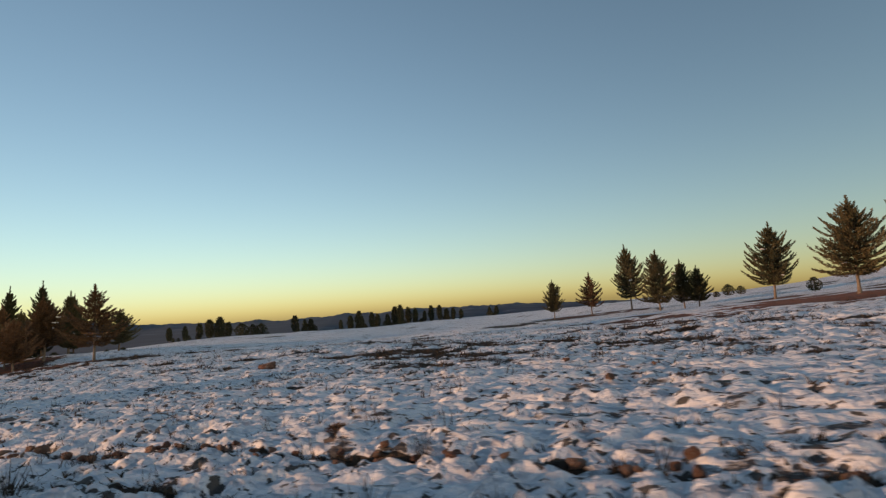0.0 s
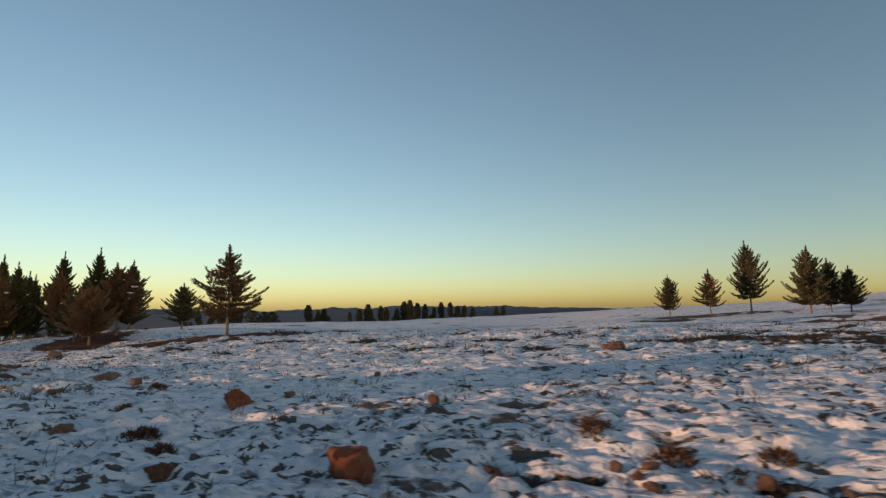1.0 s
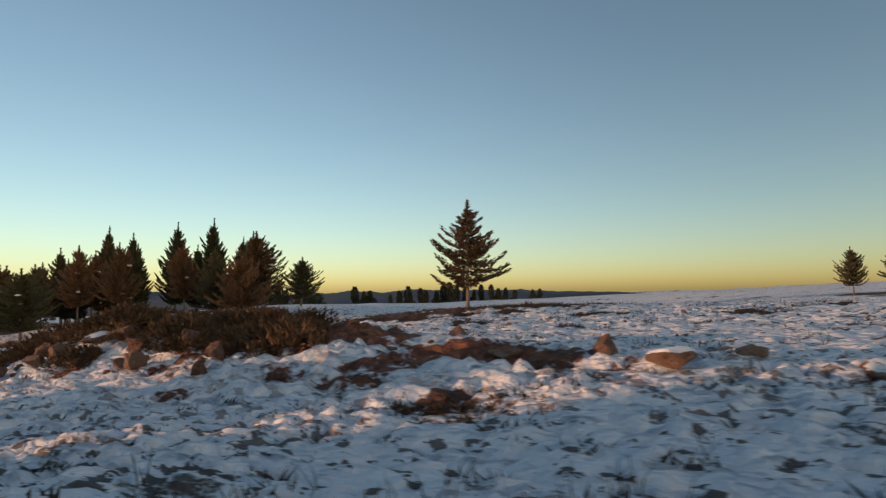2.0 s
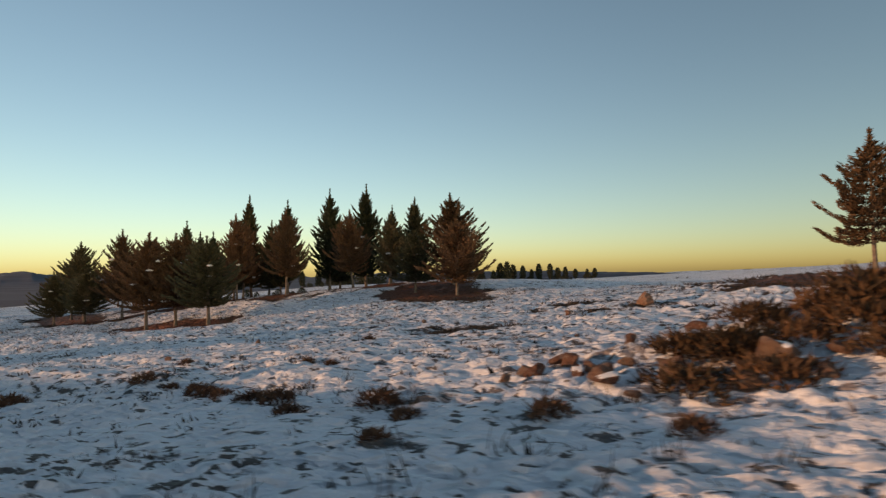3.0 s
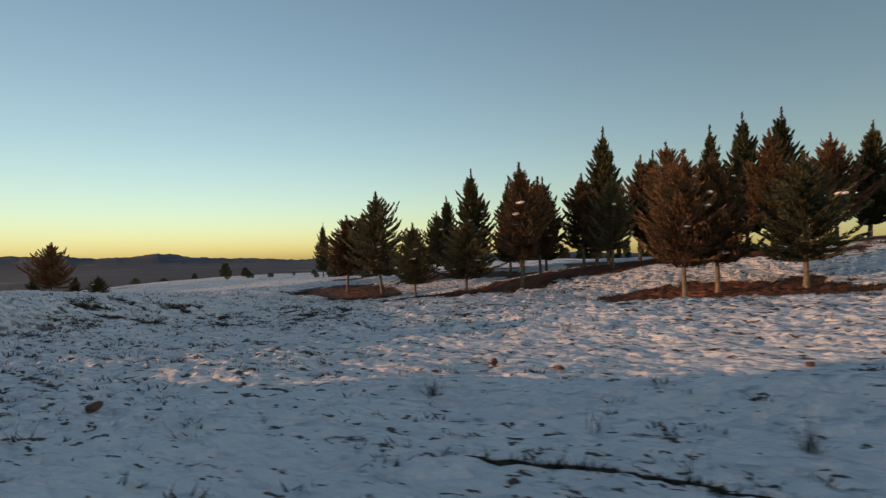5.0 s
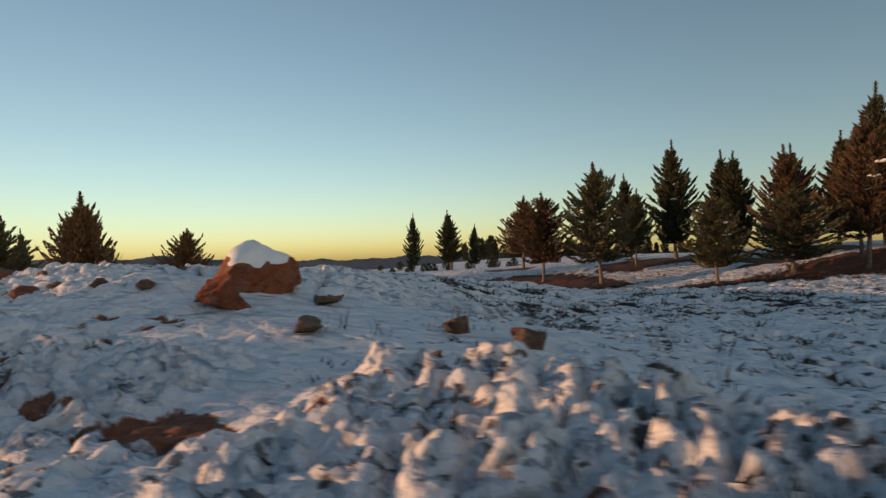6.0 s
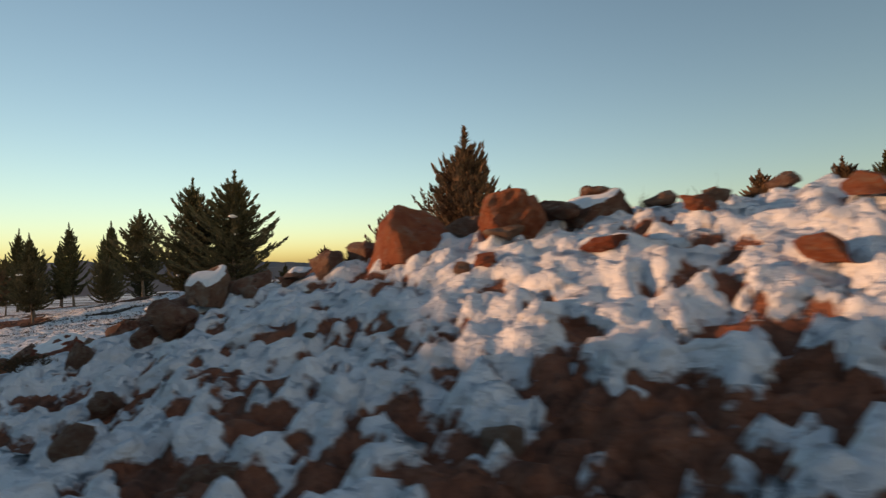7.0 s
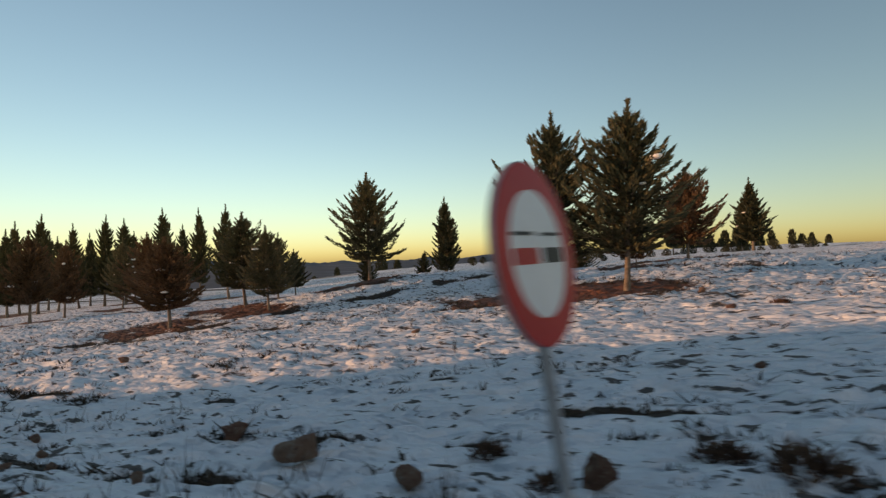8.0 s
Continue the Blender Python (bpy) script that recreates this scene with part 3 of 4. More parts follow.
def sheet_faces(ni, nj, first, last):
    """Triangles of the sheet: every column between rows first and last, every fourth beyond them."""
    idx = np.arange(ni * nj).reshape(ni, nj)

    def split(g):
        a, b, c, d = g[:-1, :-1], g[1:, :-1], g[1:, 1:], g[:-1, 1:]
        return np.concatenate([np.stack([a, b, c], -1).reshape(-1, 3), np.stack([a, c, d], -1).reshape(-1, 3)])

    out = [split(idx[:, first:last + 1]), split(idx[::4, last + 1:]), split(idx[::4, :first])]
    for here, there, flip in ((last, last + 1, False), (first, first - 1, True)):
        for i in range(0, ni - 1, 4):
            fan = [(idx[i + k, here], idx[i + k + 1, here], idx[i + 4 * (k > 1), there]) for k in range(4)]
            fan.append((idx[i, there], idx[i + 2, here], idx[i + 4, there]))
            out.append(np.array([f[::-1] for f in fan] if flip else fan))
    return np.concatenate(out)


ni, nj = GX.shape
row_a, row_b = int(np.searchsorted(gd, 1.0)), int(np.searchsorted(gd, 36.0))
ground_mesh = mesh_from("ground", np.stack([GX, GY, GZ], -1).reshape(-1, 3), sheet_faces(ni, nj, row_a, row_b), M_GROUND, True)
for title, values in (("bare", BARE), ("earth", EARTH), ("clods", heaped * (1 - 0.9 * face)), ("calm", 0.6 * calm + drift)):
    att = ground_mesh.attributes.new(title, 'FLOAT', 'POINT')
    att.data.foreach_set("value", values.astype(np.float32).ravel())
ground = tagged(new("ground", ground_mesh), "patchy wind-crusted snow over red soil and grass", "ground", kind="structure")


def surface_z(x, y):
    """Height of the finished ground at one place."""
    d = y - float(lane(x))
    i = int(np.clip(np.searchsorted(gx, x) - 1, 0, ni - 2))
    j = int(np.clip(np.searchsorted(gd, d) - 1, 0, nj - 2))
    u = (x - gx[i]) / (gx[i + 1] - gx[i])
    v = (d - gd[j]) / (gd[j + 1] - gd[j])
    return float((GZ[i, j] * (1 - u) + GZ[i + 1, j] * u) * (1 - v) + (GZ[i, j + 1] * (1 - u) + GZ[i + 1, j + 1] * u) * v)


def make_road():
    xs = np.arange(-420, 90.1, 2.0)
    cross = ((-6.0, -0.10), (-5.8, 0.0), (-2.4, 0.05), (1.05, 0.0), (1.22, -0.10))
    v = np.array([[(x, lane(x) + d, road_z(x) + h) for d, h in cross] for x in xs]).reshape(-1, 3)
    k = len(cross)
    f = [(i * k + j, (i + 1) * k + j, (i + 1) * k + j + 1, i * k + j + 1) for i in range(len(xs) - 1) for j in range(k - 1)]
    return tagged(new("road", mesh_from("road", v, f, M_ASPHALT)), "narrow grey worn asphalt country road", "road", kind="structure")


make_road()


def make_hills():
    """Low wooded ridges that close the plain; their foot comes nearer towards -x."""
    az = np.linspace(-2.2, 2.2, 1100)
    foot = np.interp(az, (0.25, 0.45, 0.62, 0.80, 1.0), (2300, 1300, 760, 520, 450))
    crest = np.interp(az, (-0.3, 0.02, 0.13, 0.25, 0.42, 0.58, 0.75, 0.95, 1.2), (-16, -12, 8, 26, 30, 18, 18, 60, 60))
    rows = [np.stack([-np.sin(az) * foot - 70, np.cos(az) * foot, land(-np.sin(az) * foot - 70, np.cos(az) * foot) - 2.5], -1)]
    for r, lift in ((2500, 0.05), (2800, 0.4), (3200, 0.72), (3700, 1.0), (4300, 0.55)):
        e = crest * (1 + 0.30 * fbm(az * 7, az * 0 + r * 0.01, 91, 3)) + 20 * fbm(az * 26, az * 0 + r * 0.003, 93, 5, 0.62)
        rows.append(np.stack([-np.sin(az) * r - 70, np.cos(az) * r, e * lift - 14], -1))
    v = np.stack(rows, 1).reshape(-1, 3)
    k = len(rows)
    f = [(i * k + j, i * k + j + 1, (i + 1) * k + j + 1, (i + 1) * k + j) for i in range(len(az) - 1) for j in range(k - 1)]
    return tagged(new("backdrop", mesh_from("backdrop", v, f, M_HILL, True)), "dark wooded hills along the horizon, coloured blue for haze", "hills", kind="structure")


make_hills()


# ---------------------------------------------------------------- trees
def sprays(origins, aims, lengths, widths, rng):
    """Needle sprays: one slim pointed blade for each origin, aimed along its way."""
    n = len(origins)
    aims = aims / (np.linalg.norm(aims, axis=1, keepdims=True) + 1e-9)
    side = np.cross(aims, rng.normal(size=(n, 3)))
    side /= np.linalg.norm(side, axis=1, keepdims=True) + 1e-9
    half = side * (0.5 * widths)[:, None]
    v = np.stack([origins - half, origins + half, origins + aims * lengths[:, None]], 1).reshape(-1, 3)
    return v, np.arange(3 * n).reshape(n, 3)


KINDS = {
    # height, widest, lowest branch, branches, rise at foot and top, curl of the tips, taper, spray length, unevenness
    "cedar": dict(h=7.0, r=2.0, low=1.35, n=124, rise=(0.06, 0.66), spray=0.25, curl=0.30, taper=1.4, uneven=0.20),
    "rust": dict(h=7.0, r=2.0, low=1.5, n=128, rise=(0.12, 0.75), spray=0.25, curl=0.28, taper=1.35, uneven=0.20),
    "pine": dict(h=9.0, r=1.7, low=1.2, n=150, rise=(0.20, 0.90), spray=0.36, curl=0.28, taper=1.35, uneven=0.20),
    "far_pine": dict(h=9.0, r=1.7, low=1.2, n=105, rise=(0.20, 0.90), spray=0.44, curl=0.28, taper=1.35, uneven=0.20),
    "bushy": dict(h=5.6, r=1.85, low=0.7, n=185, rise=(0.25, 1.0), spray=0.25, curl=0.42, taper=1.0, uneven=0.20),
    "open": dict(h=5.85, r=2.3, low=1.2, n=74, rise=(-0.02, 0.50), spray=0.24, curl=0.24, taper=0.95, uneven=0.24),
    "spread": dict(h=5.6, r=2.2, low=1.0, n=96, rise=(0.02, 0.60), spray=0.25, curl=0.30, taper=1.3, uneven=0.26),
}
# rust, bushy, spread and open take the needles tinted as if sunlit
NEEDLES = {"cedar": M_CEDAR, "rust": M_CEDAR_SUNLIT, "pine": M_PINE, "far_pine": M_PINE, "bushy": M_CEDAR_SUNLIT, "spread": M_CEDAR_SUNLIT, "open": M_CEDAR_SUNLIT}


def make_tree(kind, seed):
    """A conifer of its kind: tapered trunk with limbs, and a crown of feathery pointed plumes with upturned tips."""
    rng = np.random.default_rng(seed)
    k = KINDS[kind]
    h, low = k["h"], k["low"]
    root = new("pine_tree" if "pine" in kind else "cedar_tree")
    bend = rng.normal(size=2) * 0.10
    zs = np.linspace(-0.25, h * 0.97, 9)
    path = np.stack([bend[0] * np.sin(zs / h * 3), bend[1] * np.sin(zs / h * 2.3), zs], 1)
    rad = 0.085 * (1 - np.clip(zs, 0, h) / h) ** 0.8 * (h / 7) + 0.010
    rad[0] *= 1.4
    tv, tf = tube(path, rad, 8)
    tv, tf = [tv], list(tf)
    count = len(tv[0])
    O, A, L, W, perches = [], [], [], [], []
    gaps = rng.uniform(0, 6.28, 3)
    for b in range(k["n"]):
        f = (b + rng.uniform(-0.5, 1.5)) / k["n"]
        z = low + (h * (0.84 if kind == "bushy" else 0.91) - low) * float(np.clip(f, 0, 1)) ** 0.92
        q = (z - low) / (h - low)
        az = b * 2.39996 + rng.normal() * 0.35
        reach = (1 - q ** k["taper"]) * (0.68 + 0.32 * smooth(0, 0.2, q))
        reach *= 1 + 0.14 * math.sin(az * 2 + gaps[0]) + 0.10 * math.sin(az + 9 * q + gaps[1]) + rng.normal() * k["uneven"]
        length = float(np.clip(k["r"] * reach, 0.12, 1.12 * k["r"]))
        rise = k["rise"][0] + (k["rise"][1] - k["rise"][0]) * q + rng.normal() * 0.14
        out = np.array([math.cos(az), math.sin(az), 0.0])
        across = np.array([-math.sin(az), math.cos(az), 0.0])
        base = np.array([np.interp(z, zs, path[:, 0]), np.interp(z, zs, path[:, 1]), z])
        flat = 1 / math.sqrt(1 + rise * rise)
        curl = k["curl"] * rng.uniform(0.6, 1.5)

        def along(t):
            return base + np.outer(t * length * flat, out) + np.outer((rise * t + curl * t ** 2.4 - 0.10 * np.sin(t * 3.1)) * length * flat, (0, 0, 1.0))

        if b % 2 == 0 and length > 0.6:
            lv, lf = tube(along(np.linspace(0, 0.85, 4)), [0.026, 0.019, 0.013, 0.005], 4)
            tv.append(lv)
            tf += [tuple(i + count for i in face) for face in lf]
            count += len(lv)
        if length > 0.9 and 0.05 < q < 0.7:
            perches.append(along(np.array([rng.uniform(0.45, 0.8)]))[0])
        # side twigs spring from the branch and shorten towards its tip, which ends in a slim point
        m = int({"pine": 66, "far_pine": 44}.get(kind, 100) * length + 24)
        s = 1 - rng.uniform(0, 0.90, m) ** 1.1
        wide = length * 0.36 * (1 - s) ** 0.75 * smooth(0.0, 0.25, s) + 0.045
        lat = rng.uniform(-1, 1, m) * wide
        pts = along(np.clip(s - 0.35 * np.abs(lat) / length, 0.02, 1)) + np.outer(lat, across)
        pts = pts + np.outer(rng.normal(0, 0.045, m) + 0.20 * np.abs(lat), (0, 0, 1.0))
        tang = out * flat + np.outer((rise + 2.4 * curl * s ** 1.4) * flat, (0, 0, 1.0))
        aim = tang * rng.uniform(0.8, 1.2, m)[:, None] + np.outer(np.sign(lat) * rng.uniform(0.1, 0.8, m) * (1 - s) ** 0.4, across) + np.outer(rng.normal(0.06, 0.24, m), (0, 0, 1.0))
        ln = k["spray"] * rng.uniform(0.45, 1.2, m) * (1.1 - 0.30 * s) * (0.55 + 0.45 * min(1.0, length))
        O.append(pts)
        A.append(aim)
        L.append(ln)
        W.append(ln * rng.uniform(0.26, 0.46, m))
    # leader
    m = 150
    z = h * (1.02 - rng.uniform(0, 0.22, m))
    O.append(np.stack([np.interp(z, zs, path[:, 0]), np.interp(z, zs, path[:, 1]), z], 1))
    A.append(np.stack([rng.normal(0, 0.6, m), rng.normal(0, 0.6, m), np.full(m, 0.8)], 1))
    L.append(0.14 + 0.26 * np.clip((1.02 * h - z) / (0.22 * h), 0, 1))
    W.append(np.full(m, 0.09))
    v, f = sprays(np.concatenate(O), np.concatenate(A), np.concatenate(L), np.concatenate(W), rng)
    mesh_part("trunk", mesh_from("trunk", np.concatenate(tv), tf, M_BARK, True), root)
    mesh_part("crown", mesh_from("crown", v, f, NEEDLES[kind]), root)
    if kind in ("cedar", "rust", "pine"):
        # old snow left on a few boughs
        for i in rng.permutation(len(perches))[:4]:
            bm = bmesh.new()
            size = rng.uniform(0.09, 0.18)
            turn = Matrix.Rotation(rng.uniform(0, 6.28), 4, 'Z')
            blob = bmesh.ops.create_icosphere(bm, subdivisions=2, radius=1.0, matrix=Matrix.Translation(Vector(perches[i]) + Vector((0, 0, 0.06))) @ turn @ Matrix.Diagonal((size * 1.7, size, size * 0.55, 1)))
            for vert in blob["verts"]:
                vert.co += Vector(rng.normal(0, 0.014, 3))
            part("snow_patch", bm, M_SNOW, root, "lump of old snow on a bough", True)
    return root, k


LABELS = {
    "cedar": "young green-brown cedar with open upswept branches on bare soil",
    "rust": "young cedar with a dense feathery crown coloured sunlit rust-brown on bare soil",
    "pine": "slim dark green pine with a dense pointed crown",
    "far_pine": "slim dark green pine with a dense pointed crown",
    "bushy": "bushy cedar with upswept shoots coloured sunlit rust on snowy ground",
    "open": "lone cedar with separate layered branches coloured sunlit rust-brown on a bare trunk",
    "spread": "open cedar with long upswept spreading branches coloured sunlit rust",
}
protos = {kind: [make_tree(kind, 100 + 17 * i + len(kind)) for i in range(n)] for kind, n in (("cedar", 5), ("rust", 4), ("pine", 5), ("far_pine", 3), ("bushy", 1), ("open", 1), ("spread", 2))}
rng_place = np.random.default_rng(5)
used, tally = set(), {kind: 0 for kind in KINDS}
for n, (x, y, h, w, kind) in enumerate(TREES):
    choice = protos[kind][tally[kind] % len(protos[kind])]
    tally[kind] += 1
    root, k = choice
    m = pose(x, y, surface_z(x, y) - 0.05, rng_place.normal() * 1.2, rng_place.normal() * 1.2, rng_place.uniform(0, 360))
    if id(root) not in used:
        used.add(id(root))
        root.matrix_basis = m
        tree = root
    else:
        tree = copy_thing(root, m)
    sw = w / (1.95 * k["r"]) * (1.22 if n < len(GROVE) + len(GROVE_EDGE) else 1.0)
    tree.scale = (sw, sw, h / k["h"])
    group = "trees of the grove" if n < len(GROVE) + len(GROVE_EDGE) else "trees of the open field"
    tagged(tree, LABELS[kind], "tree", group)


def make_far_tree(seed, broad):
    """A far conifer: short trunk and a ragged crown of larger clumps."""
    rng = np.random.default_rng(seed)
    root = new("scrub_tree" if broad else "pine_tree")
    m = 700
    q = rng.uniform(0, 1, m)
    az = rng.uniform(0, 6.283, m)
    prof = (np.sin(np.pi * np.clip(q * 0.86 + 0.12, 0, 1)) ** 0.7) * (0.42 if broad else 0.19)
    rr = prof * rng.uniform(0, 1, m) ** 0.6
    o = np.stack([np.cos(az) * rr, np.sin(az) * rr, 0.12 + 0.80 * q], 1)
    a = np.stack([np.cos(az) * 0.6, np.sin(az) * 0.6, np.full(m, 0.9)], 1) + rng.normal(0, 0.3, (m, 3))
    ln = rng.uniform(0.06, 0.13, m)
    v, f = sprays(o, a, ln, ln * 0.55, rng)
    tv, tf = tube([(0, 0, -0.03), (0, 0, 0.3), (0.01, 0, 0.8)], [0.028, 0.02, 0.006], 6)
    mesh_part("trunk", mesh_from("trunk", tv, tf, M_BARK, True), root)
    mesh_part("crown", mesh_from("crown", v, f, M_FAR), root)
    return root


SCRUB = ((6.8, 94.8, 1.3), (9.1, 99.6, 1.4), (10.7, 97.4, 2.0), (12.2, 95.2, 1.7), (16.9, 73.1, 1.7), (-146.3, 86.0, 2.4), (-148.8, 82.0, 2.6), (-151.0, 79.0, 2.2), (-140.6, 82.0, 2.2))
rng_far = np.random.default_rng(77)
HORIZON = tuple((x + rng_far.normal() * 1.5, 96 + 9 * math.sin(x * 0.21) + rng_far.normal() * 4, rng_far.uniform(1.0, 2.6)) for x in np.arange(-196, -132, 2.2))
CLUMPS = tuple((x + rng_far.normal() * 4, y + rng_far.normal() * 4, h * rng_far.uniform(0.25, 0.5)) for x, y, h in (FAR_LEFT + FAR_MIDDLE) * 2)
SCRUB = SCRUB + HORIZON + CLUMPS
far_protos = [make_far_tree(300 + i, i == 3) for i in range(4)]
placed = [False] * 4
for n, (x, y, h) in enumerate(FAR_LEFT + FAR_MIDDLE + SCRUB):
    i = 3 if n >= len(FAR_LEFT + FAR_MIDDLE) or 6 <= n <= 8 or n in (15, 16) else n % 3
    m = pose(x, y, surface_z(x, y) - 0.1, 0, 0, rng_place.uniform(0, 360))
    if placed[i]:
        t = copy_thing(far_protos[i], m)
    else:
        t, placed[i] = far_protos[i], True
        t.matrix_basis = m
    h, wide = h * rng_far.uniform(0.75, 1.12), rng_far.uniform(0.85, 1.2)
    t.scale = (h * wide, h * wide, h)
    tagged(t, "broad dark scrub bush on the snowy plain" if i == 3 else "slender dark pine far out on the snowy plain", "tree", "far trees on the plain")




# ---------------------------------------------------------------- rocks
def make_boulder(seed, flat=0.75, detail=4, cuts=16, keep=0.33):
    """A weathered limestone block: a ball cut by random planes, then roughened."""
    rng = np.random.default_rng(seed)
    bm = bmesh.new()
    bmesh.ops.create_icosphere(bm, subdivisions=detail, radius=1.0)
    co = np.array([v.co[:] for v in bm.verts])
    for _ in range(cuts):
        nrm = rng.normal(size=3)
        nrm /= np.linalg.norm(nrm)
        over = np.maximum(co @ nrm - rng.uniform(keep, 0.80), 0)
        co = co - np.outer(over * 0.92, nrm)
    co = co * (1 + 0.25 * fbm(co[:, 0] * 1.6 + seed, co[:, 1] * 1.6 + co[:, 2] * 1.9, seed, 4) - 0.14 * np.abs(fbm(co[:, 0] * 2.9, co[:, 1] * 2.9 + co[:, 2] * 3.3, seed + 3, 3)))[:, None]
    sunk = np.clip(-co[:, 2], 0, 0.9)
    co[:, :2] *= (1 / np.sqrt(1 - 0.85 * sunk ** 2))[:, None]
    co[:, 2] *= flat
    co /= np.abs(co[:, :2]).max()
    for v, c in zip(bm.verts, co):
        v.co = c
    bm.normal_update()
    return bm


def boulder_thing(name, seed, flat, capped, detail=4, cuts=16, rock=M_ROCK, keep=0.36, lean=(0, 0)):
    bm = make_boulder(seed, flat, detail, cuts, keep)
    cap = None
    if capped:
        cap = bm.copy()
        doomed = []
        for f in cap.faces:
            c = f.calc_center_median()
            ragged = 0.9 * float(fbm(np.array(c.x * 3.1 + seed), np.array(c.y * 3.1), 7, 2))
            tilt = lean[0] * f.normal.x + lean[1] * f.normal.y
            if f.normal.z + tilt < 0.5 + ragged or c.z < flat * (0.2 - 0.5 * max(tilt, 0)):
                doomed.append(f)
        bmesh.ops.delete(cap, geom=doomed, context='FACES')
        rim = {v for e in cap.edges if e.is_boundary for v in e.verts}
        for v in cap.verts:
            v.co += v.normal * (-0.01 if v in rim else 0.05) + Vector((0, 0, 0.0 if v in rim else 0.04))
        bmesh.ops.smooth_vert(cap, verts=[v for v in cap.verts if v not in rim], factor=0.6, use_axis_x=True, use_axis_y=True, use_axis_z=True)
    ob = new(name, bm_mesh(name, bm, rock))
    if cap:
        part("snow_cap", cap, M_SNOW, ob, "rounded cap of old snow", True)
    return ob


bare_rocks = [boulder_thing("boulder", 500 + i, f, False) for i, f in enumerate((0.8, 0.65, 0.95, 0.7, 0.55))]
capped_rocks = [boulder_thing("boulder", 540 + i, f, True) for i, f in enumerate((0.6, 0.75, 0.5))]
domed_rocks = [boulder_thing("boulder", 593 + i, 0.85, True, 4, 9, M_ROCK_RED, 0.58, (-0.36, 0.30)) for i in range(1)]
small_rocks = [boulder_thing("stone", 570 + i, f, False, 3) for i, f in enumerate((0.8, 0.65, 0.95))]
red_rocks = [boulder_thing("boulder", 610 + i, 0.9, False, 4, 14, M_ROCK_RED, 0.5) for i in range(3)]
red_turn = [0]
rock_used = set()


def put_rock(x, y, r, kind="bare", squash=(1, 1, 1), lift=0.25, turn=None, label="", name="boulder", group="boulders beside the road"):
    pool = small_rocks if name == "stone" else bare_rocks if kind == "bare" else domed_rocks if kind == "domed" else capped_rocks
    i = int(rng_place.integers(len(pool)))
    src = pool[i]
    if kind == "red":
        src = red_rocks[red_turn[0] % 3]
        red_turn[0] += 1
    turn = rng_place.uniform(0, 360) if turn is None else turn
    m = pose(x, y, surface_z(x, y) + r * squash[2] * lift, rng_place.normal() * 7 if kind == "bare" else 0, rng_place.normal() * 7 if kind == "bare" else 0, turn)
    if src.name in rock_used:
        ob = copy_thing(src, m)
    else:
        rock_used.add(src.name)
        ob = src
        ob.matrix_basis = m
    ob.scale = (r * squash[0], r * squash[1], r * squash[2])
    ob.name = name
    return tagged(ob, label or ("rust-brown limestone boulder half covered by snow" if kind != "bare" else "rust-brown limestone boulder bedded in snow"), "rock", group)


# the field by the start: x, y, half width, kind
for x, y, r, kind in (
    (-24.0, 9.6, 0.30, "red"), (-23.5, 10.6, 0.2, "bare"), (-17.0, 20.1, 0.5, "bare"), (-30.0, 9.9, 0.34, "capped"),
    (-31.3, 12.2, 0.35, "bare"), (-32.7, 9.6, 0.42, "capped"), (-33.6, 10.4, 0.3, "bare"), (-35.5, 10.8, 0.35, "bare"), (-29.0, 11.3, 0.25, "bare"),
    (-36.9, 12.2, 0.4, "bare"), (-26.0, 7.3, 0.2, "bare"), (-22.1, 6.0, 0.22, "bare"), (-52.0, 24.3, 0.5, "bare"), (-75.8, 10.2, 0.36, "bare"),
    (-75.2, 10.6, 0.28, "bare"), (-76.5, 10.4, 0.22, "bare"),
):
    put_rock(x, y, r, kind)
put_rock(-19.6, 6.65, 0.43, "red", (1.0, 0.85, 1.0), 0.42, 100, "tall red limestone block standing in the snow")
# the stony mound with brush
for x, y, r, kind in (
    (-46.2, 8.9, 0.42, "bare"), (-45.6, 9.1, 0.5, "bare"), (-45.0, 9.0, 0.42, "bare"), (-45.1, 9.6, 0.5, "capped"), (-46.6, 9.3, 0.36, "bare"),
    (-48.9, 9.0, 0.26, "capped"), (-47.3, 8.4, 0.32, "capped"), (-44.4, 9.7, 0.55, "bare"), (-46.8, 8.5, 0.3, "bare"), (-43.6, 9.5, 0.5, "bare"),
    (-52.8, 9.8, 0.26, "bare"), (-52.1, 10.2, 0.34, "bare"), (-51.3, 8.7, 0.3, "capped"), (-50.4, 9.5, 0.32, "bare"), (-49.6, 8.5, 0.28, "bare"),
    (-52.6, 9.7, 0.28, "bare"), (-52.3, 10.4, 0.34, "bare"), (-51.4, 8.9, 0.30, "bare"), (-51.1, 9.6, 0.26, "bare"), (-50.5, 8.9, 0.30, "bare"), (-50.2, 8.6, 0.26, "bare"), (-53.0, 9.3, 0.18, "bare"), (-51.8, 9.3, 0.20, "capped"),
    (-49.2, 9.2, 0.45, "capped"), (-50.9, 8.3, 0.2, "bare"),
    (-43.0, 8.9, 0.42, "capped"), (-42.2, 9.6, 0.45, "bare"), (-51.4, 9.4, 0.24, "bare"), (-41.2, 9.4, 0.4, "bare"), (-50.0, 8.9, 0.22, "bare"),
):
    put_rock(x, y, 0.72 * r, kind, (1, 1, 1), 0.45)
